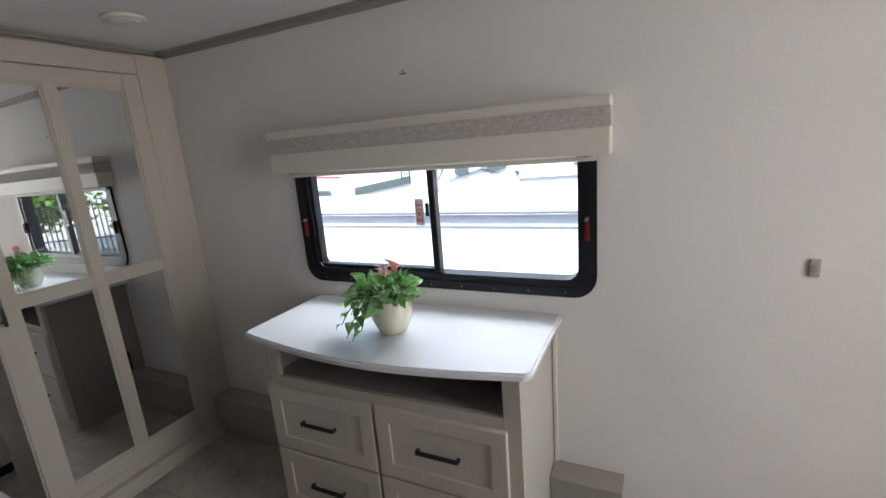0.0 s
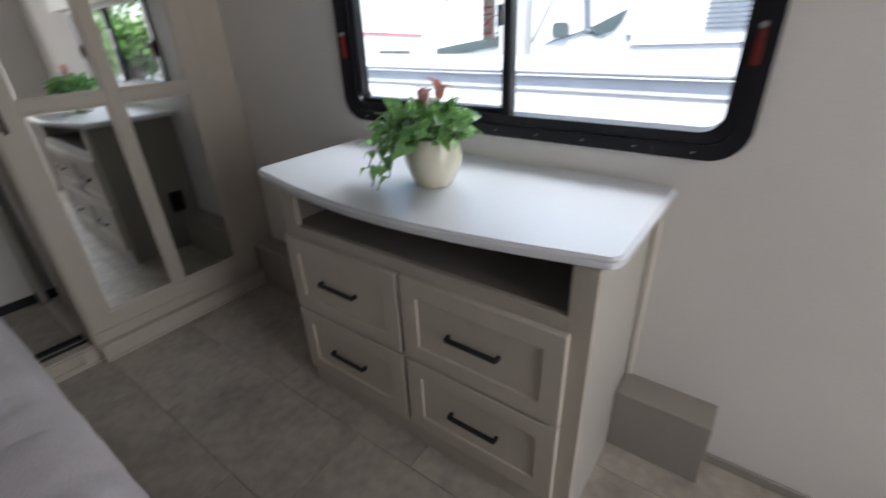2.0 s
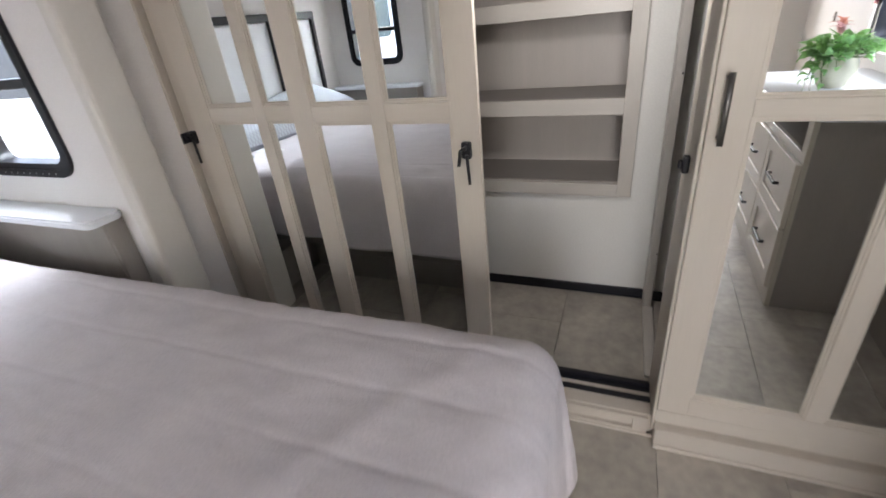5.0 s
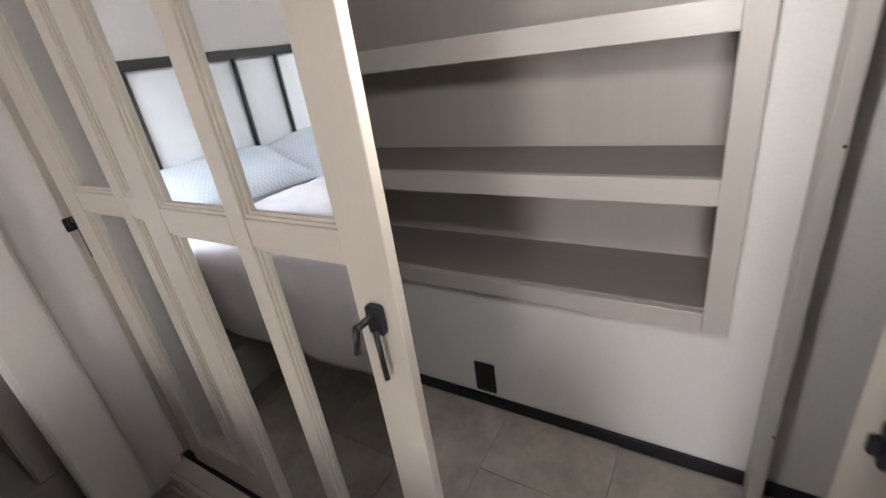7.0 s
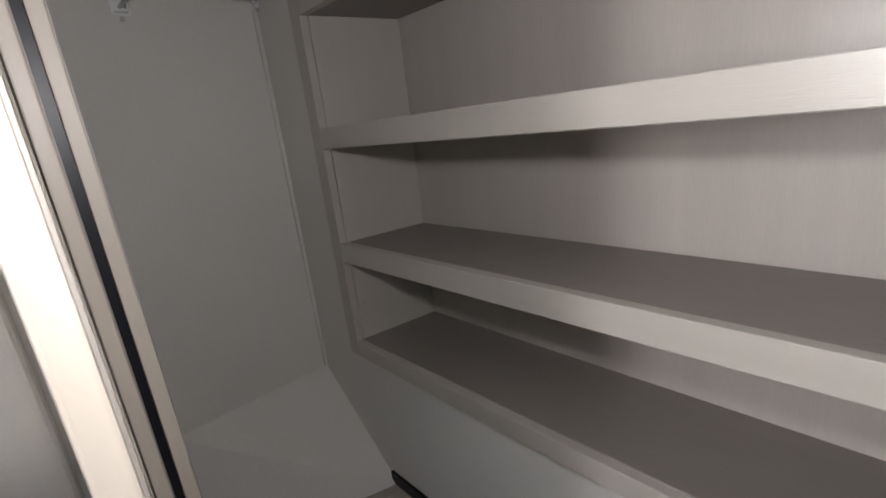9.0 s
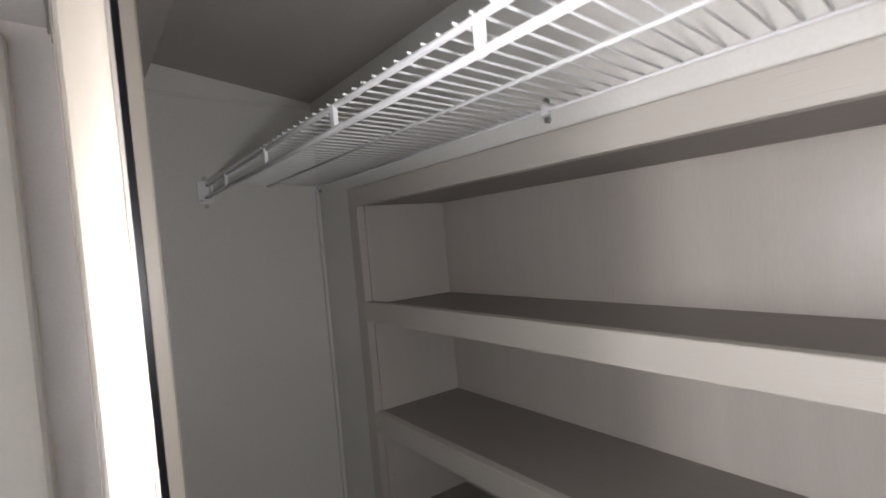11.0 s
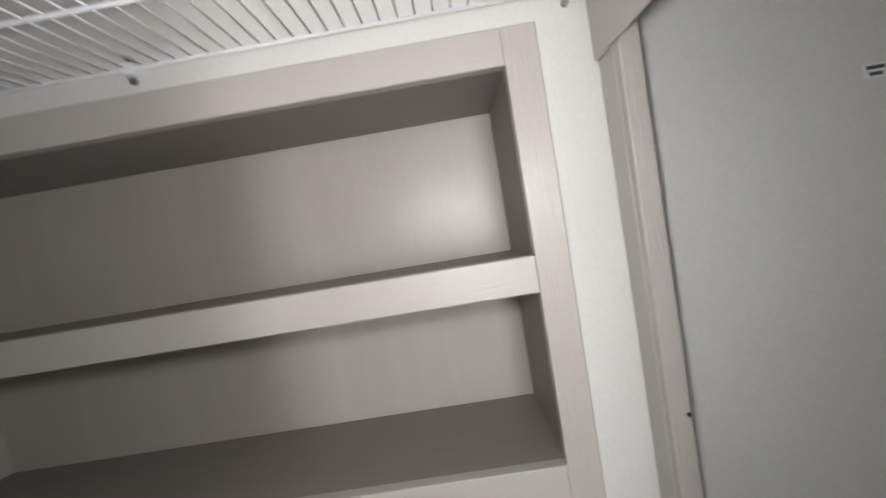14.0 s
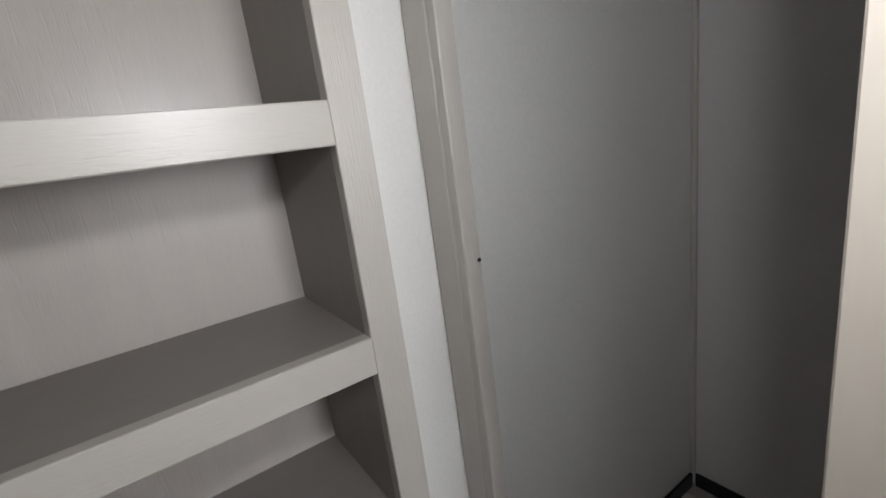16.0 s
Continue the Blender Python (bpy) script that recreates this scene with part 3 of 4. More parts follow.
for i in range(5):
    y = -2.234 + i * 0.3005
    part("strap", bx(-0.2515, -0.2440, y - 0.006, y + 0.006, 1.575, 1.615, 0.001), WIRE, rack)
for y in (-2.432, -1.511, -0.871):
    clip = part("wall_clip", bx(-0.588, -0.575, y - 0.008, y + 0.008, 1.602, 1.621, 0.003, 2), WIRE, rack, "white plastic wall clip")
    for z in (1.596, 1.628):
        part("screw", rod((-0.588, y, z), (-0.582, y, z), 0.0055, 10), STEEL, clip, "steel screw")
br = part("end_bracket", bx(-0.268, -0.226, -2.4545, -2.450, 1.563, 1.628, 0.003, 2), WIRE, rack, "white end bracket on the wall")
part("bracket_cup", join(bx(-0.262, -0.231, -2.451, -2.430, 1.568, 1.574, 0.002), bx(-0.262, -0.256, -2.451, -2.430, 1.572, 1.622, 0.002)), WIRE, br)
for z in (1.555, 1.636):
    part("screw", rod((-0.247, -2.4545, z), (-0.247, -2.449, z), 0.0055, 10), STEEL, br, "steel screw")
part("end_bracket", bx(-0.268, -0.226, -0.842, -0.8355, 1.560, 1.628, 0.003, 2), WIRE, rack)
part("support_brace", rod((-0.26, -0.848, 1.60), (-0.575, -0.848, 1.72), 0.004, 8), WIRE, rack)

# closet lamp, unlit
cl = thing("closet_ceiling_light", (-0.395, -1.70, 1.917), "round white dome ceiling light, unlit", "ceiling light")
part("base_ring", lathe([(0.062, 0.0), (0.064, -0.008), (0.056, -0.014)], (-0.395, -1.70, 1.917), 36), CLOSET_LENS, cl)
part("lens", lathe([(0.056, -0.012), (0.05, -0.028), (0.03, -0.038), (0.0, -0.042)], (-0.395, -1.70, 1.917), 36), CLOSET_LENS, cl, "frosted white lens")

# ---- windows ----
def rv_window(name, put, u0, u1, v0, v1, depth, label, divider=None, cross=None, radius=0.075, width=0.05):
    """A black clamp-ring window with rounded corners; put(u, v, d) has d towards the room."""
    ob = thing(name, put((u0 + u1) / 2, v0, 0), label, "window")
    ob["kind"] = "structure"
    o = round_rect(u0, u1, v0, v1, radius)
    i1 = round_rect(u0 + width * 0.55, u1 - width * 0.55, v0 + width * 0.55, v1 - width * 0.55, radius * 0.75)
    i2 = round_rect(u0 + width, u1 - width, v0 + width, v1 - width, radius * 0.55)
    part("outer_frame", ring(o, i1, -0.02, 0.012, put), BLACKP, ob)
    part("inner_frame", ring(i1, i2, -0.055, 0.006, put), BLACKP, ob)
    a0, a1, b0, b1 = u0 + width, u1 - width, v0 + width, v1 - width
    def bar(p, q, r, s, d0, d1, nm):
        c = [put(p, r, d0), put(q, s, d1)]
        lo, hi = [min(c[0][k], c[1][k]) for k in range(3)], [max(c[0][k], c[1][k]) for k in range(3)]
        part(nm, bx(lo[0], hi[0], lo[1], hi[1], lo[2], hi[2], 0.002), BLACKP, ob)
    if divider:
        bar(divider - 0.013, divider + 0.013, b0, b1, -0.03, 0.004, "mullion")
        bar(a0, divider - 0.013, b0, b0 + 0.014, -0.045, -0.006, "sash_rail")
        bar(a0, a0 + 0.012, b0, b1, -0.045, -0.006, "sash_rail")
    if cross:
        bar(a0, a1, cross - 0.014, cross + 0.014, -0.045, 0.006, "cross_bar")
    c = [put(a0 - 0.004, b0 - 0.004, -0.032), put(a1 + 0.004, b1 + 0.004, -0.028)]
    pane = part("pane", bx(*[f(c[0][k], c[1][k]) for k in range(3) for f in (min, max)]), GLASS, ob)
    pane.visible_shadow = False
    for k in range(9):
        u = u0 + 0.1 + (u1 - u0 - 0.2) * k / 8
        bm = lathe([(0.0025, 0), (0.002, 0.0012), (0, 0.0015)], (0, 0, 0), 10)
        p, q = Vector(put(u, v0 + width * 0.27, 0.012)), Vector(put(u, v0 + width * 0.27, 1.012))
        bmesh.ops.transform(bm, matrix=Matrix.Translation(p) @ (q - p).to_track_quat("Z", "Y").to_matrix().to_4x4(), verts=bm.verts[:])
        part("screw", bm, STEEL, ob)
    return ob


W_DR = lambda u, v, d: (u, -d, v)
win = rv_window("window_1", W_DR, 0.774, 1.967, 0.926, 1.47, 0, "wide black-framed sliding window with rounded corners", divider=1.396, width=0.058)
for u, s in ((0.806, 1), (1.938, -1)):
    lv = part("release_lever", slab([(u - 0.005, 1.19), (u + 0.005, 1.19), (u + 0.008, 1.12), (u - 0.008, 1.12)], 0.012, 0.026, W_DR, 0.003), RED, win, "red emergency release lever")
    part("pivot", rod((u, -0.012, 1.19), (u, -0.028, 1.19), 0.006, 12), STEEL, lv)
part("window_latch", bx(1.370, 1.384, -0.012, -0.002, 1.20, 1.25, 0.003), BLACKP, win)

W_SW = lambda u, v, d: (SLIDE_L + d, u, v)
W_SE = lambda u, v, d: (SLIDE_R - d, u, v)
rv_window("window_2", W_SW, -3.06, -2.58, 0.89, 1.54, 0, "small black-framed window with rounded corners beside the bed", cross=1.18, width=0.045)
rv_window("window_3", W_SE, -3.06, -2.60, 0.93, 1.57, 0, "small black-framed window with rounded corners beside the bed", cross=1.18, width=0.045)

# roller-shade box over the large window
val = thing("window_valance", (1.36, -0.04, 1.39), "cream vinyl window valance with a grey burlap band", "valance")
part("box", bx(0.727, 2.011, -0.082, -0.001, 1.388, 1.551, 0.006, 2), VINYL, val)
part("band", bx(0.724, 2.014, -0.0865, -0.001, 1.464, 1.522, 0.004, 2), BURLAP, val, "grey woven burlap band")
part("shade_roll", rod((0.76, -0.045, 1.402), (1.97, -0.045, 1.402), 0.018, 16), VINYL, val)
part("shade_hem", bx(0.775, 1.968, -0.030, -0.022, 1.368, 1.390, 0.003), VINYL, val, "cream hem bar of the rolled-up shade")
for u in (0.80, 1.93):
    part("shade_clip", bx(u - 0.02, u + 0.02, -0.05, -0.02, 1.383, 1.391, 0.002), BLACKP, val)
for nm, x0, fx in (("window_2", SLIDE_L, 1), ("window_3", SLIDE_R, -1)):
    v2 = thing("window_valance", (x0, -2.84, 1.5), "cream vinyl window valance with a grey burlap band", "valance")
    a, b = sorted((x0 + fx * 0.001, x0 + fx * 0.08))
    part("box", bx(a, b, -3.09, -2.59, 1.50, 1.65, 0.006, 2), VINYL, v2)
    a, b = sorted((x0 + fx * 0.001, x0 + fx * 0.084))
    part("band", bx(a, b, -3.094, -2.586, 1.555, 1.622, 0.004, 2), BURLAP, v2, "grey woven burlap band")


def writing(name, text, size, m, material, parent=None, label=""):
    cu = bpy.data.curves.new(name, "FONT")
    cu.body, cu.size, cu.extrude, cu.align_x, cu.align_y = text, size, 0.0003, "CENTER", "CENTER"
    tmp = new(name, cu)
    me = bpy.data.meshes.new_from_object(tmp.evaluated_get(bpy.context.evaluated_depsgraph_get()))
    bpy.data.objects.remove(tmp)
    me.transform(m)
    if parent:
        me.transform(Matrix.Translation(-root_of(parent).location))
    me.materials.append(material)
    ob = new(name, me)
    ob.parent = parent
    return tagged(ob, label)


ex = thing("exit_sticker", (1.348, -0.012, 1.217), "white and red EXIT sticker on the window pane", "sticker")
part("sheet", bx(1.330, 1.366, -0.0125, -0.0115, 1.168, 1.266), STICKER, ex)
writing("lettering", "EXIT", 0.036, pose(1.348, -0.0132, 1.217, 90, -90, 0) , REDINK, ex, "red letters")
for nm, y, zz in (("bar", 1.325, 1.708),):
    st = thing("wall_label", (1.325, -0.001, 1.70), "tiny white label with two lines of print", "label")
    part("sheet", bx(1.308, 1.342, -0.0012, -0.0002, 1.696, 1.716), STICKER, st)
    part("print_bar", bx(1.311, 1.339, -0.002, -0.0011, 1.699, 1.704), INK, st)
    part("print_bar", bx(1.320, 1.330, -0.002, -0.0011, 1.709, 1.713), INK, st)
st = thing("wall_label", (-0.574, -0.463, 1.425), "tiny white label with two lines of print", "label")
part("sheet", bx(-0.5750, -0.5735, -0.478, -0.448, 1.415, 1.435), STICKER, st)
part("print_bar", bx(-0.5737, -0.5728, -0.476, -0.450, 1.427, 1.432), INK, st)
part("print_bar", bx(-0.5737, -0.5728, -0.472, -0.454, 1.418, 1.423), INK, st)
sw = thing("wall_plate", (2.516, -0.004, 1.053), "small beige plastic wall plate", "wall plate")
part("plate", slab(round_rect(2.504, 2.528, 1.029, 1.079, 0.003, 3), -0.001, -0.008, YX, 0.002), mat("beige_plastic", (0.36, 0.31, 0.27), 0.5), sw)
part("button", bx(2.511, 2.521, -0.011, -0.008, 1.045, 1.063, 0.002), TAUPE, sw)

# ---- dresser ----
dr = thing("dresser", (1.36, -0.2, FLOOR), "greige four-drawer dresser with an open shelf under a white bowed top", "dresser")
DF = -0.392
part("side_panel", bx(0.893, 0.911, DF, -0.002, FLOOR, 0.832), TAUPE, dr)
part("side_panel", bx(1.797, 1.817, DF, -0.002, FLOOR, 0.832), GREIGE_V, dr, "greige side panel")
part("face_stile", bx(0.893, 0.947, DF - 0.018, DF, FLOOR, 0.832, 0.0015), CREAM, dr)
part("face_stile", bx(1.766, 1.817, DF - 0.018, DF, FLOOR, 0.832, 0.0015), CREAM, dr)
part("face_stile", bx(1.320, 1.360, DF - 0.018, DF, 0.10, 0.664, 0.0015), CREAM, dr)
part("face_rail", bx(0.947, 1.766, DF - 0.018, DF, 0.818, 0.832, 0.0015), CREAM_H, dr)
part("face_rail", bx(0.947, 1.766, DF - 0.018, DF, 0.664, 0.704, 0.0015), CREAM_H, dr)
part("face_rail", bx(0.947, 1.766, DF - 0.017, DF, FLOOR, 0.175, 0.0015), CREAM_H, dr)
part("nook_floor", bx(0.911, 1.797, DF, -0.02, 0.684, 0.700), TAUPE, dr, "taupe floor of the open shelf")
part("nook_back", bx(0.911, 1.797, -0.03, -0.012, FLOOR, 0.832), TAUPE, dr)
part("filler_strip", bx(1.819, 1.833, -0.014, -0.001, 0.288, 0.832, 0.002), VINYL, dr)


def drawer(x0, x1, z0, z1, hx):
    y = DF - 0.018
    d = part("drawer_front", ring([(x0, z0), (x1, z0), (x1, z1), (x0, z1)], [(x0 + 0.050, z0 + 0.050), (x1 - 0.050, z0 + 0.050), (x1 - 0.050, z1 - 0.050), (x0 + 0.050, z1 - 0.050)], y - 0.018, y, YX), DRAWER, dr, "cream shaker drawer front")
    bv = d.modifiers.new("round", "BEVEL")
    bv.width, bv.segments, bv.limit_method = 0.003, 2, "ANGLE"
    part("panel", bx(x0 + 0.044, x1 - 0.044, y - 0.0115, y - 0.001, z0 + 0.044, z1 - 0.044), DRAWER, d)
    zc, yh = (z0 + z1) / 2 + 0.006, y - 0.034
    bm = bx(hx - 0.070, hx + 0.070, yh - 0.005, yh + 0.005, zc - 0.006, zc + 0.006, 0.003, 2)
    for s in (-1, 1):
        bx(hx + s * 0.067 - 0.005, hx + s * 0.067 + 0.005, yh, y - 0.017, zc - 0.006, zc + 0.006, 0.002, bm=bm)
    part("handle", bm, BLACK, d, "matt black bar handle")


for x0, x1 in ((0.897, 1.333), (1.346, 1.777)):
    for z0, z1 in ((0.424, 0.670), (0.172, 0.415)):
        drawer(x0, x1, z0, z1, (x0 + x1) / 2 + (-0.002 if x0 < 1 else 0.001))
pts = [(0.812, -0.001), (1.852, -0.001)]
for i in range(7):
    a = radians(90 * i / 6)
    pts.append((1.852 - 0.03 * (1 - math.cos(a)), -0.395 - 0.035 * math.sin(a)))
for i in range(1, 28):
    f = i / 28
    pts.append((1.822 - 0.980 * f, -0.430 - 0.066 * math.sin(math.pi * f)))
for i in range(7):
    a = radians(90 - 90 * i / 6)
    pts.append((0.812 + 0.03 * (1 - math.cos(a)), -0.395 - 0.035 * math.sin(a)))
part("top", slab(pts, 0.833, 0.858, ZZ, 0.007, 3), TOP, dr, "glossy white solid top with a bowed front edge")

# wheel-well boxes
single("wheel_well_box", bx(1.818, 2.056, -0.100, -0.001, FLOOR, 0.286, 0.004, 2), TAUPE, "taupe laminate wheel-well box beside the dresser", "wheel-well box")
single("wheel_well_box", bx(0.101, 0.892, -0.105, -0.001, FLOOR, 0.287, 0.004, 2), TAUPE, "taupe laminate wheel-well box beside the wardrobe", "wheel-well box")


def outlet(name, put, u, v, label):
    ob = thing(name, put(u, v, 0), label, "outlet")
    part("plate", slab(round_rect(u - 0.036, u + 0.036, v - 0.058, v + 0.058, 0.004, 3), 0.0005, 0.007, put, 0.002), SOCKET, ob)
    part("insert", slab(round_rect(u - 0.018, u + 0.018, v - 0.036, v + 0.036, 0.003, 3), 0.007, 0.009, put, 0.001), BLACKP, ob)


outlet("outlet", lambda u, v, d: (-0.588 + d, u, v), -1.555, 0.235, "black outlet plate on the closet back wall")
outlet("outlet", lambda u, v, d: (0.893 - d, u, v), -0.108, 0.362, "black outlet plate on the dresser side")

# ---- bed ----
bed = thing("bed_base", (1.16, -2.1, FLOOR), "plain dark taupe bed platform on the slide-out", "bed base")
part("platform", bx(0.62, 1.75, -3.2, -1.32, FLOOR, 0.30, 0.004), TAUPE, bed)
part("deck", bx(0.48, 1.80, -3.2, -1.14, 0.30, 0.34, 0.006), SHELFTOP, bed)
structure("slide_floor", bx(SLIDE_L, SLIDE_R, HEAD, -2.46, 0.1, 0.30), TAUPE, "taupe raised slide-out floor", "floor")
single("mattress", bx(0.45, 1.82, -3.18, -1.12, 0.34, 0.60, 0.05, 4), PILLOW_B, "grey covered mattress on the bed platform", "mattress")
BX0, BX1, BY1, BZ, BR = 0.385, 1.860, -1.022, 0.692, 0.09


def comforter():
    """A quilt over the mattress: flat on top, rolled over the edges and hanging in soft folds."""
    x0, x1, y1, y0 = BX0 + BR + 0.02, BX1 - BR - 0.02, BY1 - BR - 0.012, -3.19
    hang = 0.43
    us = np.concatenate([x0 - np.linspace(0.35, 0, 26)[:-1], np.linspace(x0, x1, 290), x1 + np.linspace(0, hang, 26)[1:]])
    vs = np.concatenate([np.linspace(y0, y1, 130), y1 + np.linspace(0, hang, 40)[1:]])
    verts, faces = [], []
    for v in vs:
        for u in us:
            ex = min(u - x0, 0) + max(u - x1, 0)
            ey = max(v - y1, 0)
            px, py = min(max(u, x0), x1), min(v, y1)
            d = math.hypot(ex, ey)
            big = noise.noise((u * 3.1, v * 2.3, 0.3)) * 0.010 + noise.noise((u * 9, v * 7, 3.3)) * 0.004
            sx = u + 0.006 * noise.noise((u * 2, v * 2.5, 9.1))
            du = abs((sx - 0.51 + 0.0675) % 0.135 - 0.0675)
            pk = 0.6 + 0.8 * noise.noise((sx * 7.4, v * 2.1, 2.2))
            puff = -0.0021 * max(0.1, pk) * math.exp(-(du / 0.0065) ** 2) + 0.0005 * math.cos(math.pi * du / 0.0675 + math.pi)
            puff += 0.0022 * noise.noise((u * 22, v * 9, 1.1)) * math.exp(-(du / 0.03) ** 2) + 0.0022 * noise.noise((u * 19 + v * 6, v * 23, 5.5)) + 0.0011 * noise.noise((u * 42, v * 42, 4.4))
            wr = 0.016 * max(0, noise.noise((u * 5 + v * 8, v * 1.5, 7.7))) ** 1.5
            if d < 1e-6:
                verts.append((px, py, BZ + big + puff + wr - 0.012))
                continue
            dx, dy = ex / d, ey / d
            lim = BR * math.pi / 2
            out, drop = (BR * math.sin(d / BR), BR * (1 - math.cos(d / BR))) if d < lim else (BR, BR + d - lim)
            k = min(1, max(0, (d - lim) / 0.3))
            along = px * 1.0 + py * 1.0 + math.atan2(dy, dx) * 0.25
            fold = 0.010 * k * math.sin(along * 16 + 2 * noise.noise((along * 3, 0, 0))) + 0.045 * k ** 0.7 * max(0, -dx * dy) * 2 + 0.012 * k
            out += fold + puff * 0.7
            verts.append((px + dx * out, py + dy * out, BZ - drop * (1 - 0.12 * abs(dx * dy) * 2) + big * (1 - k) - 0.012 + puff * (1 - k)))
    w = len(us)
    for j in range(len(vs) - 1):
        for i in range(w - 1):
            faces.append((j * w + i, j * w + i + 1, (j + 1) * w + i + 1, (j + 1) * w + i))
    me = bpy.data.meshes.new("comforter")
    me.from_pydata(verts, [], faces)
    me.polygons.foreach_set("use_smooth", [True] * len(me.polygons))
    me.materials.append(QUILT)
    ob = new("comforter", me)
    s = ob.modifiers.new("thick", "SOLIDIFY")
    s.thickness, s.offset = 0.012, -1
    return tagged(ob, "lavender-grey quilted comforter draped over the bed, slightly wrinkled", "comforter")


comforter()


def pillow(name, cx, cy, turn, label):
    n = 26
    top, bot = bmesh.new(), bmesh.new()
    root = thing(name, (cx, cy, BZ + 0.01), label, "pillow", "pillows on the bed")
    for bm, s, mt, nm in ((top, 1, PILLOW, "cover"), (bot, -1, PILLOW_B, "underside")):
        g = []
        for j in range(n + 1):
            row = []
            for i in range(n + 1):
                a, b = 2 * i / n - 1, 2 * j / n - 1
                h = (max(0, 1 - a ** 4) * max(0, 1 - b ** 4)) ** 0.55
                pinch = 1 - 0.06 * (a * a * (1 - b * b) + b * b * (1 - a * a))
                z = s * 0.075 * h + 0.008 * noise.noise((a * 2 + cx, b * 2, s))
                p = Matrix.Rotation(radians(turn), 3, "Z") @ Vector((a * 0.36 * pinch, b * 0.195 * pinch, z + 0.10))
                row.append(bm.verts.new((cx + p.x, cy + p.y, BZ - 0.02 + p.z + - p.y * 0.38)))
            g.append(row)
        for j in range(n):
            for i in range(n):
                f = bm.faces.new((g[j][i], g[j][i + 1], g[j + 1][i + 1], g[j + 1][i]))
                f.smooth = True
        if s < 0:
            bmesh.ops.reverse_faces(bm, faces=bm.faces[:])
        part(nm, bm, mt, root, "white waffle-woven cover" if s > 0 else "dark grey underside")
    return root


p1 = pillow("pillow", 0.95, -2.995, 4, "white waffle-weave pillow with a grey underside and a care tag")
part("care_tag", bx(0.68, 0.735, -2.75, -2.60, BZ + 0.008, BZ + 0.010), STICKER, p1, "white paper tag")
pillow("pillow", 1.60, -2.985, -5, "white waffle-weave pillow with a grey underside")

hb = thing("headboard", (1.17, HEAD + 0.03, 0.6), "black metal headboard frame with white padded fields", "headboard")
HX0, HX1, HZ = 0.44, 2.13, 1.35
part("top_rail", bx(HX0, HX1, HEAD + 0.012, HEAD + 0.037, HZ - 0.045, HZ, 0.004, 2), BLACK, hb)
for k in range(7):
    x = HX0 + 0.018 + (HX1 - HX0 - 0.036) * k / 6
    w = 0.018 if k in (0, 6) else 0.009
    part("upright", bx(x - w, x + w, HEAD + 0.014, HEAD + 0.034, 0.5, HZ - 0.045, 0.003, 2), BLACK, hb)
for k in range(6):
    xs = [HX0 + 0.018 + (HX1 - HX0 - 0.036) * i / 6 for i in range(7)]
    part("field", bx(xs[k] + 0.014, xs[k + 1] - 0.014, HEAD + 0.001, HEAD + 0.014, 0.5, HZ - 0.05, 0.01, 3), PADDING, hb, "white padded field")

# bedside shelves in the slide-out
for x0, x1, lab in ((SLIDE_L, 0.375, 0), (2.235, SLIDE_R, 1)):
    ns = thing("bedside_shelf", ((x0 + x1) / 2, -2.82, 0.4), "white rounded bedside shelf on a greige panel", "bedside shelf")
    o = round_rect(x0 + 0.002, x1, HEAD + 0.002, -2.44, 0.03, 5)
    part("top", slab(o, 0.765, 0.790, ZZ, 0.006, 2), TOP, ns)
    part("front_panel", bx(*((x1 - 0.07, x1 - 0.055) if lab == 0 else (x0 + 0.055, x0 + 0.07)), HEAD + 0.002, -2.47, 0.3, 0.764, 0.002), TAUPE, ns)
    part("end_panel", bx(x0 + 0.003, x1 - 0.06 if lab == 0 else x1 - 0.003, -2.478, -2.462, 0.3, 0.764, 0.002), TAUPE, ns)
# slide-out flange round the opening
bm = bmesh.new()
for x0, x1 in ((SLIDE_L - 0.12, SLIDE_L + 0.015), (SLIDE_R - 0.015, SLIDE_R + 0.12)):
    bx(x0, x1, -2.40, -2.345, 0.10, 1.93, 0.022, 4, bm=bm)
bx(SLIDE_L - 0.10, SLIDE_R + 0.10, -2.38, -2.352, 1.85, 1.94, 0.012, 3, bm=bm)
structure("slide_flange", bm, mat("flange_vinyl", (0.62, 0.59, 0.54), 0.5, vary=0.03), "cream rounded flange round the slide-out opening", "trim")

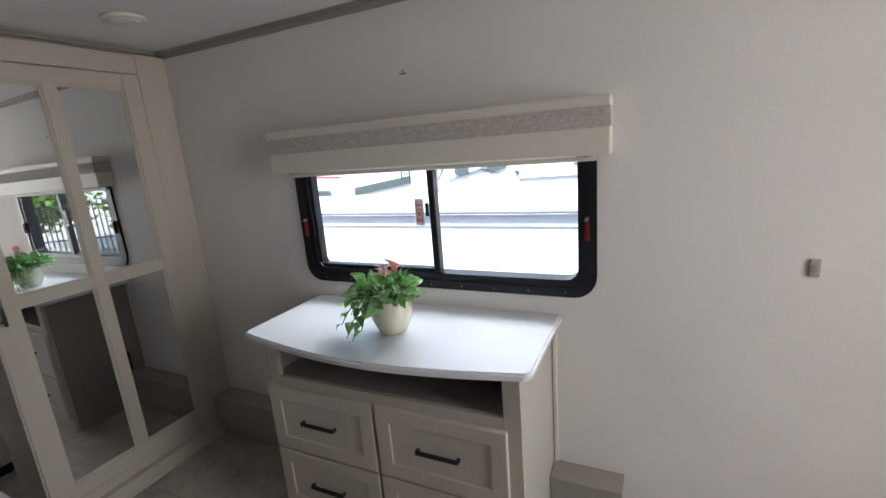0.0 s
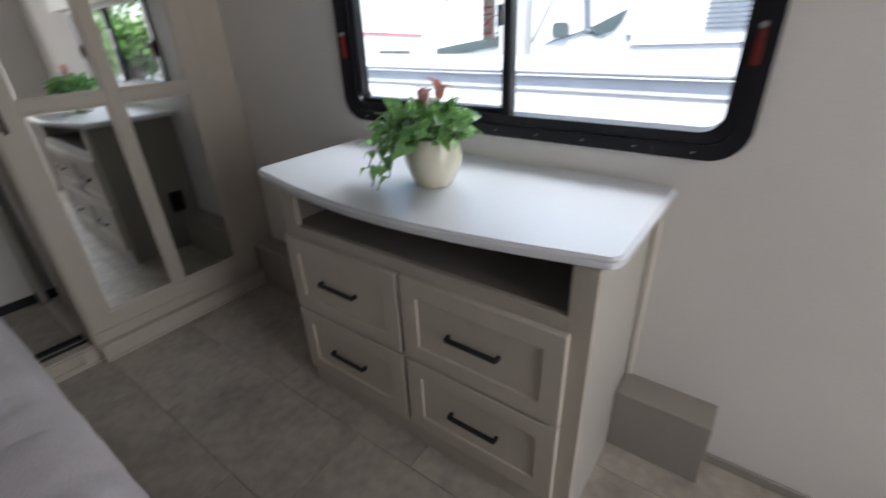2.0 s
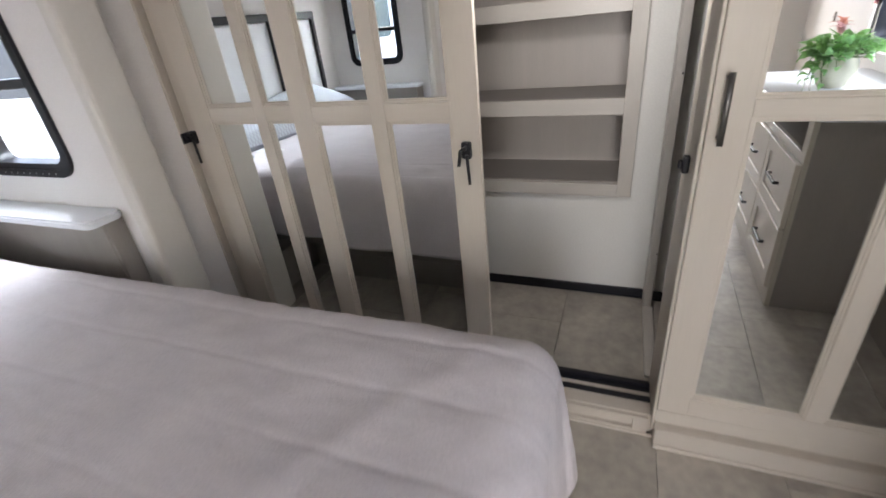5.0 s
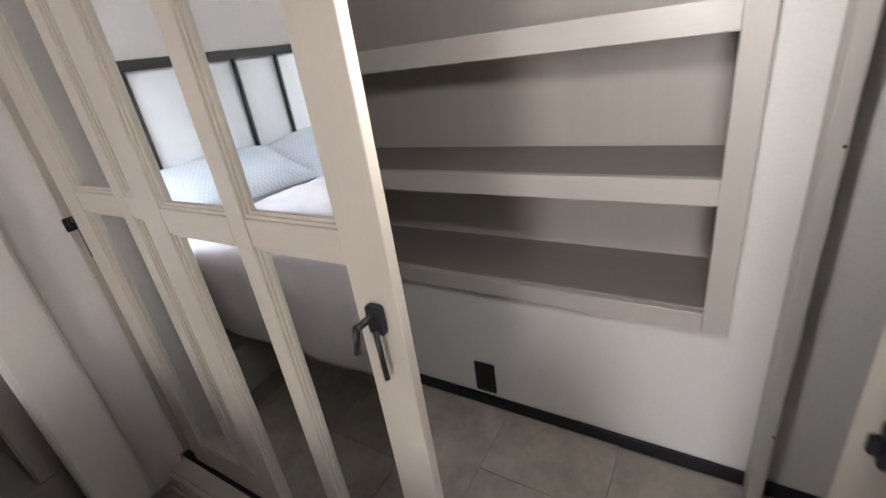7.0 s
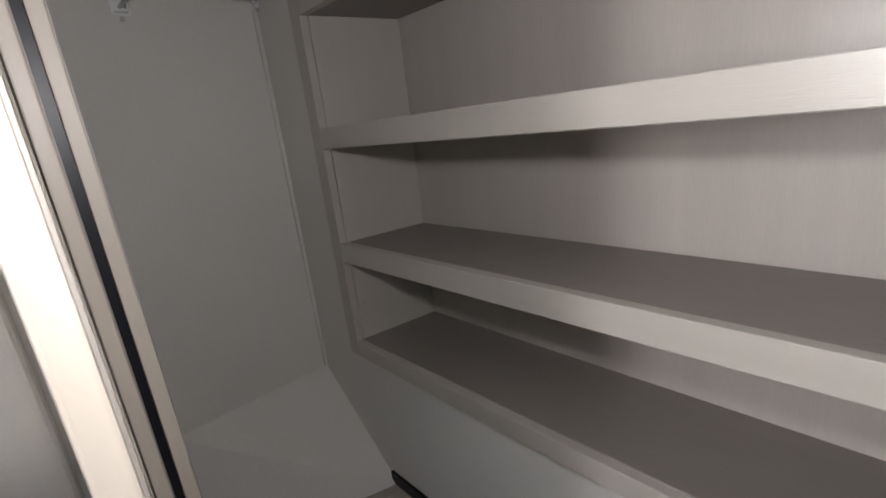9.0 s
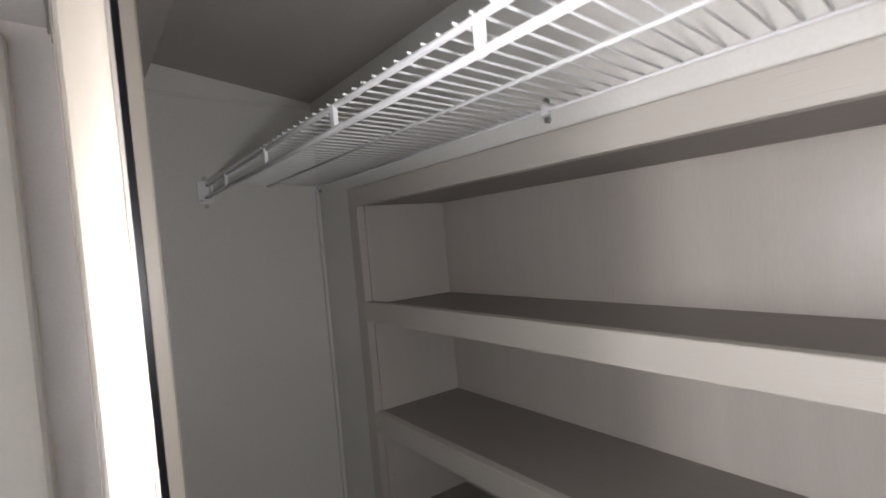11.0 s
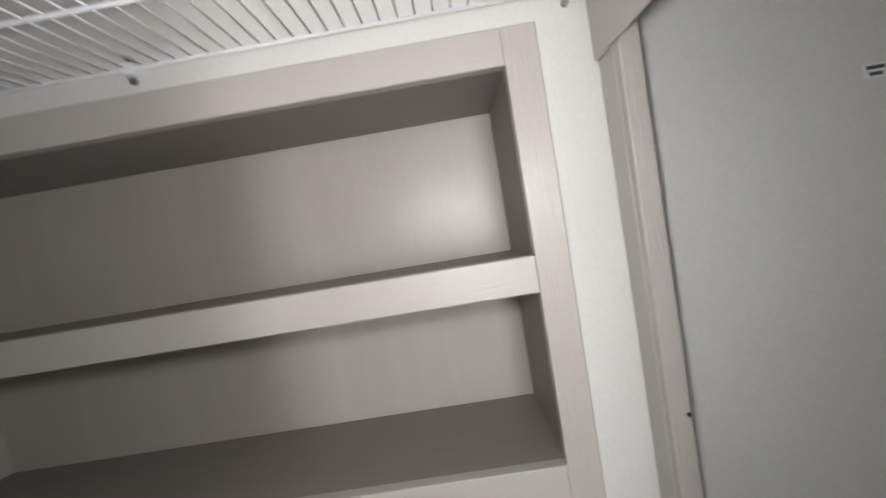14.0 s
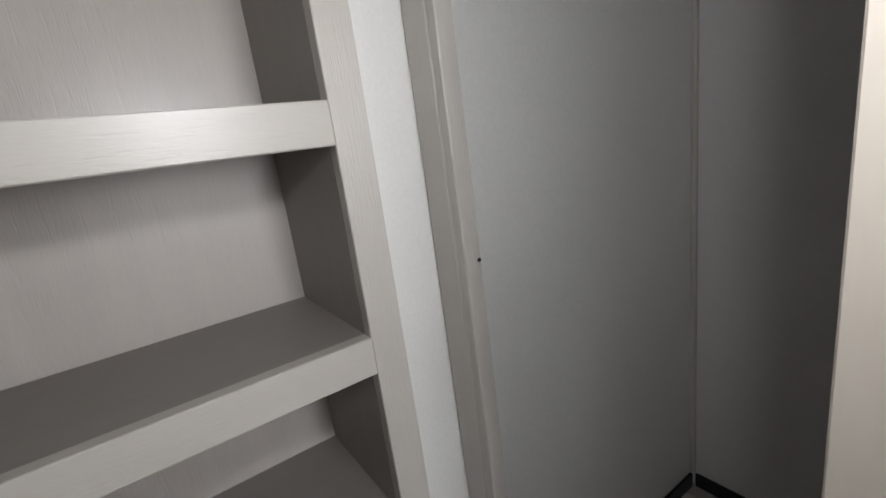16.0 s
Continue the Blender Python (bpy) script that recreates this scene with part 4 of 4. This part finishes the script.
# ---- plant ----
plant = thing("potted_plant", (1.347, -0.266, 0.858), "artificial green plant with salmon flowers in a cream pot", "potted plant")
PX, PY, PZ = 1.347, -0.266, 0.858
pot = part("pot", lathe([(0.040, 0.0), (0.045, 0.003), (0.057, 0.028), (0.067, 0.055), (0.069, 0.074), (0.065, 0.096), (0.059, 0.107), (0.061, 0.114), (0.065, 0.118), (0.062, 0.120), (0.056, 0.113), (0.057, 0.104), (0.0, 0.102)], (PX, PY, PZ), 48), CERAMIC, plant, "glossy cream ceramic pot")
rnd = random.Random(5)
leaf_meshes = []
for k in range(4):
    L, W = 0.032 + 0.004 * k, 0.023 + 0.003 * k
    bm = bmesh.new()
    rows = []
    for i in range(7):
        f = i / 6
        wv = W / 2 * (math.sin(math.pi * min(1, f * 0.92 + 0.08)) ** 0.75) * (1 - 0.45 * f) * 1.25 if 0 < i < 6 else 0.0006
        zc = 0.006 * math.sin(f * 3) - 0.010 * f * f
        rows.append([bm.verts.new((s * wv, f * L, zc + abs(s) * wv * 0.35 + 0.002 * math.sin(f * 9 + s + k))) for s in (-1, 0, 1)])
    for p, q in zip(rows, rows[1:]):
        for i in range(2):
            fc = bm.faces.new((p[i], p[i + 1], q[i + 1], q[i]))
            fc.smooth = True
    me = bpy.data.meshes.new("leaf")
    bm.to_mesh(me)
    bm.free()
    me.materials.append(LEAF)
    leaf_meshes.append(me)
stems = bmesh.new()


def leaf(p, out, tilt, size, roll):
    ob = new("leaf", rnd.choice(leaf_meshes))
    ob.parent = plant
    m = Matrix.Translation(Vector(p) - plant.location) @ Matrix.Rotation(out - math.pi / 2, 4, "Z") @ Matrix.Rotation(tilt, 4, "X") @ Matrix.Rotation(roll, 4, "Y") @ Matrix.Scale(size, 4)
    ob.matrix_basis = m


def sprig(az, reach, rise, droop, count):
    """A bent stem from the pot's mouth with leaves along it."""
    p0 = Vector((PX + 0.03 * math.cos(az), PY + 0.03 * math.sin(az), PZ + 0.115))
    last = p0
    for i in range(1, count + 1):
        f = i / count
        r = 0.03 + reach * f
        z = PZ + 0.115 + rise * math.sin(min(1, f * 1.3) * math.pi / 2) - droop * f * f
        a = az + 0.15 * math.sin(f * 5 + az * 3)
        p = Vector((PX + r * math.cos(a), PY + r * math.sin(a), z))
        rod(last, p, 0.0014, 5, bm=stems)
        last = p
        for s in ((-1, 1) if i < count else (0,)):
            leaf(p, a + s * rnd.uniform(0.7, 1.4), rnd.uniform(-0.4, 0.4) - droop * 2.5 * f, rnd.uniform(0.75, 1.15), rnd.uniform(-0.5, 0.5))


def dome(count):
    """Leaves over a rounded cushion above the pot."""
    for k in range(count):
        az = k * 2.399963 + rnd.uniform(-0.3, 0.3)
        el = math.asin(min(1, (k + 0.5) / count * 1.0))
        rr = rnd.uniform(0.72, 1.05)
        rx = (0.135 if math.cos(az) < 0 else 0.074) * rr
        p = Vector((PX + rx * math.cos(el) * math.cos(az), PY + 0.10 * rr * math.cos(el) * math.sin(az), PZ + 0.112 + 0.066 * rr * math.sin(el) ** 0.8))
        rod((PX + 0.02 * math.cos(az), PY + 0.02 * math.sin(az), PZ + 0.11), p, 0.0013, 4, bm=stems)
        leaf(p, az + rnd.uniform(-0.7, 0.7), rnd.uniform(-0.5, 0.9) + 0.7 * math.sin(el), rnd.uniform(0.75, 1.3), rnd.uniform(-0.9, 0.9))


dome(135)
for az, reach, dr_ in ((3.6, 0.16, 0.13), (4.2, 0.13, 0.17), (3.92, 0.15, 0.18), (3.3, 0.15, 0.08), (4.35, 0.10, 0.13), (5.9, 0.07, 0.04)):
    sprig(az, reach * 0.88, 0.05, dr_, 5)
part("stems", stems, STEM, plant, "thin green stems")
for cx, cy, cz, pm, lab in ((-0.004, -0.022, 0.190, PETAL_PINK, "dusty pink fabric flower"), (0.030, -0.010, 0.204, PETAL, "salmon-orange fabric flower")):
    fl = bmesh.new()
    for k in range(5):
        a, t, ln = k * 1.257 + rnd.uniform(-0.3, 0.3), rnd.uniform(0.75, 1.35), rnd.uniform(0.042, 0.062)
        b2 = bmesh.new()
        g = []
        for f in range(8):
            q = f / 7
            wv = 0.0125 * math.sin(math.pi * (0.12 + 0.86 * q)) ** 0.8
            curl = 0.012 * math.sin(q * 2.6) - 0.020 * q ** 3
            g.append([b2.verts.new((sd * wv + 0.004 * math.sin(q * 4 + k), ln * q, curl + abs(sd) * wv * 0.5)) for sd in (-1, 0, 1)])
        for p, q in zip(g, g[1:]):
            for i in range(2):
                b2.faces.new((p[i], p[i + 1], q[i + 1], q[i])).smooth = True
        bmesh.ops.transform(b2, matrix=Matrix.Translation((PX + cx, PY + cy, PZ + cz)) @ Matrix.Rotation(a, 4, "Z") @ Matrix.Rotation(t, 4, "X"), verts=b2.verts[:])
        join(fl, b2)
    part("flower", fl, pm, plant, lab)
    part("flower_stem", rod((PX + 0.01, PY, PZ + 0.12), (PX + cx, PY + cy, PZ + cz), 0.0016, 6), STEM, plant)

# bedroom ceiling light, unlit
bl = thing("ceiling_light", (0.463, -0.375, CEILING), "flat round white ceiling light, unlit", "ceiling light")
part("base_ring", lathe([(0.068, 0.0), (0.068, -0.006), (0.060, -0.012), (0.055, -0.012)], (0.463, -0.375, CEILING), 40), VINYL, bl)
part("lens", lathe([(0.056, -0.011), (0.04, -0.014), (0.0, -0.015)], (0.463, -0.375, CEILING), 40), LENS, bl, "frosted lens")

# ---- outside ----
structure("ground", bx(-400, 400, -400, 400, -0.95, -0.9), ASPHALT, "pale concrete lot around the trailer", "ground")


def rv(name, x0, x1, y0, y1, z0, z1, label, wins):
    r = thing(name, ((x0 + x1) / 2, (y0 + y1) / 2, -0.9), label, "motorhome")
    part("body", bx(x0, x1, y0, y1, z0, z1, 0.12, 3), RVWHITE, r)
    part("skirt", bx(x0 + 0.1, x1 - 0.1, y0 + 0.05, y1 - 0.05, -0.6, z0, 0.03), RVWHITE, r)
    for k, xw in enumerate((x0 + 1.2, x1 - 1.6)):
        w = part("wheel", rod((xw, y0 + 0.06, -0.5), (xw, y0 + 0.32, -0.5), 0.4, 24), INK, r, "black tyre")
        part("rim", rod((xw, y0 + 0.04, -0.5), (xw, y0 + 0.1, -0.5), 0.22, 20), STEEL, w)
    for a, b, c, d in wins:
        wd = part("window", slab(round_rect(a, b, c, d, 0.06, 4), y0 - 0.02, y0 + 0.01, YX), RVGLASS, r, "dark tinted window")
        part("window_frame", ring(round_rect(a - 0.03, b + 0.03, c - 0.03, d + 0.03, 0.08, 4), round_rect(a, b, c, d, 0.06, 4), y0 - 0.03, y0 + 0.01, YX), RVGREY, wd)
    return r


low = thing("low_trailer", (0.6, 3.4, -0.9), "white low cargo trailer with a blue-grey edge rail", "trailer")
part("body", bx(-4.5, 5.0, 2.42, 4.4, -0.5, 0.80, 0.05, 3), RVWHITE, low)
part("edge_rail", bx(-4.5, 5.0, 2.40, 2.42, 0.69, 0.80, 0.006, 2), mat("pale_blue_trim", (0.60, 0.63, 0.69), 0.4), low, "pale blue-grey edge board")
part("top_rail", bx(-4.5, 5.0, 2.34, 2.40, 0.815, 0.835, 0.005), RVGREY, low, "thin grey top rail")


def front_shape(name, pts, parent, material=RVGREY, y=6.0, label=""):
    """A flat trim piece standing just off a vehicle's side."""
    return part(name, slab(pts, y - 0.035, y, YX), material, parent, label)


m1 = rv("motorhome", -1.5, 5.6, 6.0, 8.6, -0.4, 3.0, "white motorhome with a dark-framed windscreen, parked", [])
front_shape("windscreen_brow", [(-0.70, 1.80), (1.5, 1.79), (1.5, 1.87), (-0.66, 1.89)], m1)
front_shape("windscreen_pillar", [(-0.72, 1.80), (-0.61, 1.80), (-0.52, 1.04), (-0.62, 1.04)], m1)
front_shape("dash_shade", [(-0.52, 1.05), (-0.03, 1.27), (-0.10, 1.12), (-0.20, 1.00), (-0.45, 0.93)], m1, RVGLASS, label="dark dashboard behind the windscreen")
front_shape("brow_shade", [(0.55, 1.50), (1.5, 1.79), (1.5, 1.50)], m1)
front_shape("mirror", round_rect(-1.10, -0.84, 0.92, 1.13, 0.07, 4), m1, RVGLASS, 5.96, "dark wing mirror")
front_shape("bonnet_edge", [(-1.25, 0.84), (-0.62, 1.02), (-0.30, 0.92), (-0.45, 0.98), (-0.64, 0.98)], m1)
front_shape("seam", [(0.05, 0.80), (1.5, 0.83), (1.5, 0.845), (0.05, 0.815)], m1)
front_shape("wiper", [(-0.02, 0.96), (0.06, 0.94), (0.04, 0.86), (0.01, 0.90)], m1, RVGLASS)
bm = rod((-1.45, 5.97, 0.855), (-1.06, 5.97, 1.61), 0.012, 6)
rod((-1.06, 5.97, 1.61), (-0.664, 5.97, 1.908), 0.012, 6, bm=bm)
part("windscreen_edge", bm, RVGREY, m1)
for k in range(14):
    front_shape("louvre", [(0.95, 1.00 + 0.055 * k), (1.75, 1.01 + 0.055 * k), (1.75, 1.03 + 0.055 * k), (0.95, 1.02 + 0.055 * k)], m1)
m2 = rv("motorhome", -9.5, -1.7, 6.1, 8.9, -0.4, 2.0, "white motorhome with side windows and a ladder, parked", [(-4.85, -4.05, 0.44, 0.70), (-7.6, -6.4, 0.5, 0.9)])
front_shape("windscreen", [(-3.42, 0.60), (-3.40, 0.76), (-2.10, 0.95), (-2.10, 0.80)], m2, RVGLASS, 6.1, "tinted windscreen band")
front_shape("red_stripe", [(-5.4, 1.05), (-3.75, 0.98), (-3.75, 1.0), (-5.4, 1.075)], m2, REDINK, 6.1)
front_shape("roof_vent", [(-4.8, 1.66), (-3.55, 1.64), (-3.55, 1.84), (-4.8, 1.88)], m2, RVGREY, 6.1)
for k in range(5):
    front_shape("mark", round_rect(-3.2 + 0.14 * k, -3.12 + 0.14 * k, 1.52 + 0.03 * (k % 2), 1.57 + 0.03 * (k % 2), 0.02, 3), m2, RVGREY, 6.1)
for k in range(2):
    part("ladder_rail", rod((-2.25 + 0.17 * k, 6.02, 0.9), (-2.25 + 0.17 * k, 6.02, 2.0), 0.014, 8), RVGREY, m2)
for k in range(4):
    part("ladder_rung", rod((-2.25, 6.02, 1.0 + 0.26 * k), (-2.08, 6.02, 1.0 + 0.26 * k), 0.012, 8), RVGREY, m2)
west = thing("travel_trailer", (-2.6, -3.0, -0.9), "white travel trailer with grey letters, parked", "trailer")
part("body", bx(-4.2, -2.2, -9, -0.5, -0.3, 2.6, 0.1, 3), RVWHITE, west)
part("dark_panel", bx(-2.2, -2.17, -8, -1.2, 0.85, 1.7, 0.01), DARKPAINT, west, "dark side panel")
for k in range(6):
    y = -6.9 + k * 0.62
    for q in (-0.16, 0.16):
        part("letter_bar", slab([(y + q - 0.13, 0.34), (y + q + 0.02, 0.34), (y + q + 0.12, 0.72), (y + q - 0.03, 0.72)], -2.20, -2.16, XY), DARKPAINT, west, "dark grey bar of a large slanted letter")
east = thing("travel_trailer", (6.5, -6.0, -0.9), "white travel trailer parked beyond the bed window", "trailer")
part("body", bx(6.2, 8.4, -10, -2.8, -0.3, 2.6, 0.1, 3), RVWHITE, east)
part("window", slab(round_rect(-5.6, -4.6, 1.0, 1.6, 0.08, 4), 6.17, 6.21, XY), RVGLASS, east, "dark tinted window")
part("awning_rail", bx(6.14, 6.2, -9.5, -3, 2.3, 2.4, 0.02), RVGREY, east)
# fence and trees beyond the hall side
fence = thing("iron_fence", (11, 8, -0.9), "black iron picket fence along the lot", "fence")
for k in range(2):
    part("rail", rod((7.0, 9.5, -0.2 + 1.0 * k), (19.0, 2.5, -0.2 + 1.0 * k), 0.025, 6), IRON, fence)
pk = None
for k in range(90):
    f = k / 89
    if pk is None:
        pb = part("picket", rod((7.0, 9.5, -0.9), (7.0, 9.5, 1.0), 0.02, 5), IRON, fence)
        pk = pb.data
    else:
        pb = new("picket", pk)
        pb.parent, pb.location = fence, (12.0 * f, -7.0 * f, 0)


def tree(x, y, h, spread, seed, label):
    t = thing("tree", (x, y, -0.9), label, "tree", "trees along the fence")
    rr = random.Random(seed)
    tr = rod((x, y, -0.9), (x, y, -0.9 + h * 0.55), 0.16, 10, r2=0.09)
    tips = []
    for k in range(8):
        a, r = k * 2.4, spread * rr.uniform(0.3, 0.7)
        tip = (x + r * math.cos(a), y + r * math.sin(a), -0.9 + h * rr.uniform(0.55, 0.95))
        rod((x, y, -0.9 + h * rr.uniform(0.3, 0.5)), tip, 0.06, 6, bm=tr, r2=0.02)
        tips.append(tip)
    part("trunk", tr, BARK, t)
    verts, faces = [], []
    for k in range(2600):
        c = rr.choice(tips)
        p = Vector((rr.gauss(c[0], spread * 0.2), rr.gauss(c[1], spread * 0.2), rr.gauss(c[2], h * 0.11)))
        q = Euler((rr.uniform(-1, 1), rr.uniform(-1, 1), rr.uniform(0, 6))).to_matrix()
        s = rr.uniform(0.09, 0.2)
        b = len(verts)
        verts += [p + q @ Vector(o) * s for o in ((-0.5, 0, 0), (0, -0.8, 0.1), (0.5, 0, 0), (0, 0.9, -0.15))]
        faces.append((b, b + 1, b + 2, b + 3))
    me = bpy.data.meshes.new("crown")
    me.from_pydata([v - t.location for v in verts], [], faces)
    me.materials.append(FOLIAGE)
    c = new("crown", me)
    c.parent = t


for i, (x, y, h, s) in enumerate(((10.5, 10.5, 5.5, 3.0), (13.5, 9.5, 5.0, 2.8), (16.5, 8.0, 6, 3.2), (20, 6.0, 6, 3.2), (8.0, 13.5, 6, 3.2), (12.5, 7.2, 2.6, 1.9), (9.5, 9.2, 2.4, 1.7), (16, 5.0, 2.6, 1.9), (-14, 14, 5, 3.5), (-6, 15, 4.6, 3.2), (-2.5, 14, 4.4, 2.6))):
    tree(x, y, h, s, i, "leafy green tree behind the fence")
sg = thing("green_sign", (14.2, 9.4, -0.9), "green roadside sign on a post", "sign")
part("post", rod((14.2, 9.4, -0.9), (14.2, 9.4, 1.4), 0.05, 8), IRON, sg)
part("panel", bx(13.5, 14.9, 9.3, 9.36, 1.2, 2.2, 0.03), GREEN, sg)

# ---- floor tiles ----
def tiles(floor, x_lo, x_hi, y_lo, y_hi, z, y_edge, x_joint, pitch, length, shift):
    """Tiles laid in rows along x, each row shifted by a third; cut at the edges."""
    meshes = {}
    for j in range(-20, 20):
        ya, yb = max(y_lo, y_edge + (j - 1) * pitch), min(y_hi, y_edge + j * pitch)
        if yb - ya < 0.01:
            continue
        x = (x_joint + shift * j) % length - length * 6
        while x < x_hi:
            xa, xb = max(x_lo, x), min(x_hi, x + length)
            x += length
            if xb - xa < 0.01:
                continue
            key = (round(xb - xa, 3), round(yb - ya, 3))
            if key not in meshes:
                w, h = key
                b = bx(0.0009, w - 0.0009, 0.0009, h - 0.0009, -0.006, 0, 0.0008)
                me = bpy.data.meshes.new("tile")
                b.to_mesh(me)
                b.free()
                me.materials.append(TILE)
                meshes[key] = me
            ob = new("tile", meshes[key])
            ob.location = (xa, ya, z)
            ob.parent = floor


fl = tagged(new("floor"), "grey stone-look floor tiles laid in staggered rows", "floor", kind="structure")
tiles(fl, 0.029, XR + 1.5, -2.38, -0.001, FLOOR, -0.4975, 0.575, 0.307, 0.61, 0.203)
fc = tagged(new("floor_closet"), "grey stone-look tiles on the raised closet floor", "floor", kind="structure")
tiles(fc, -0.586, -0.076, -2.45, -0.012, CF, -1.133, -0.348, 0.34, 0.69, -0.23)
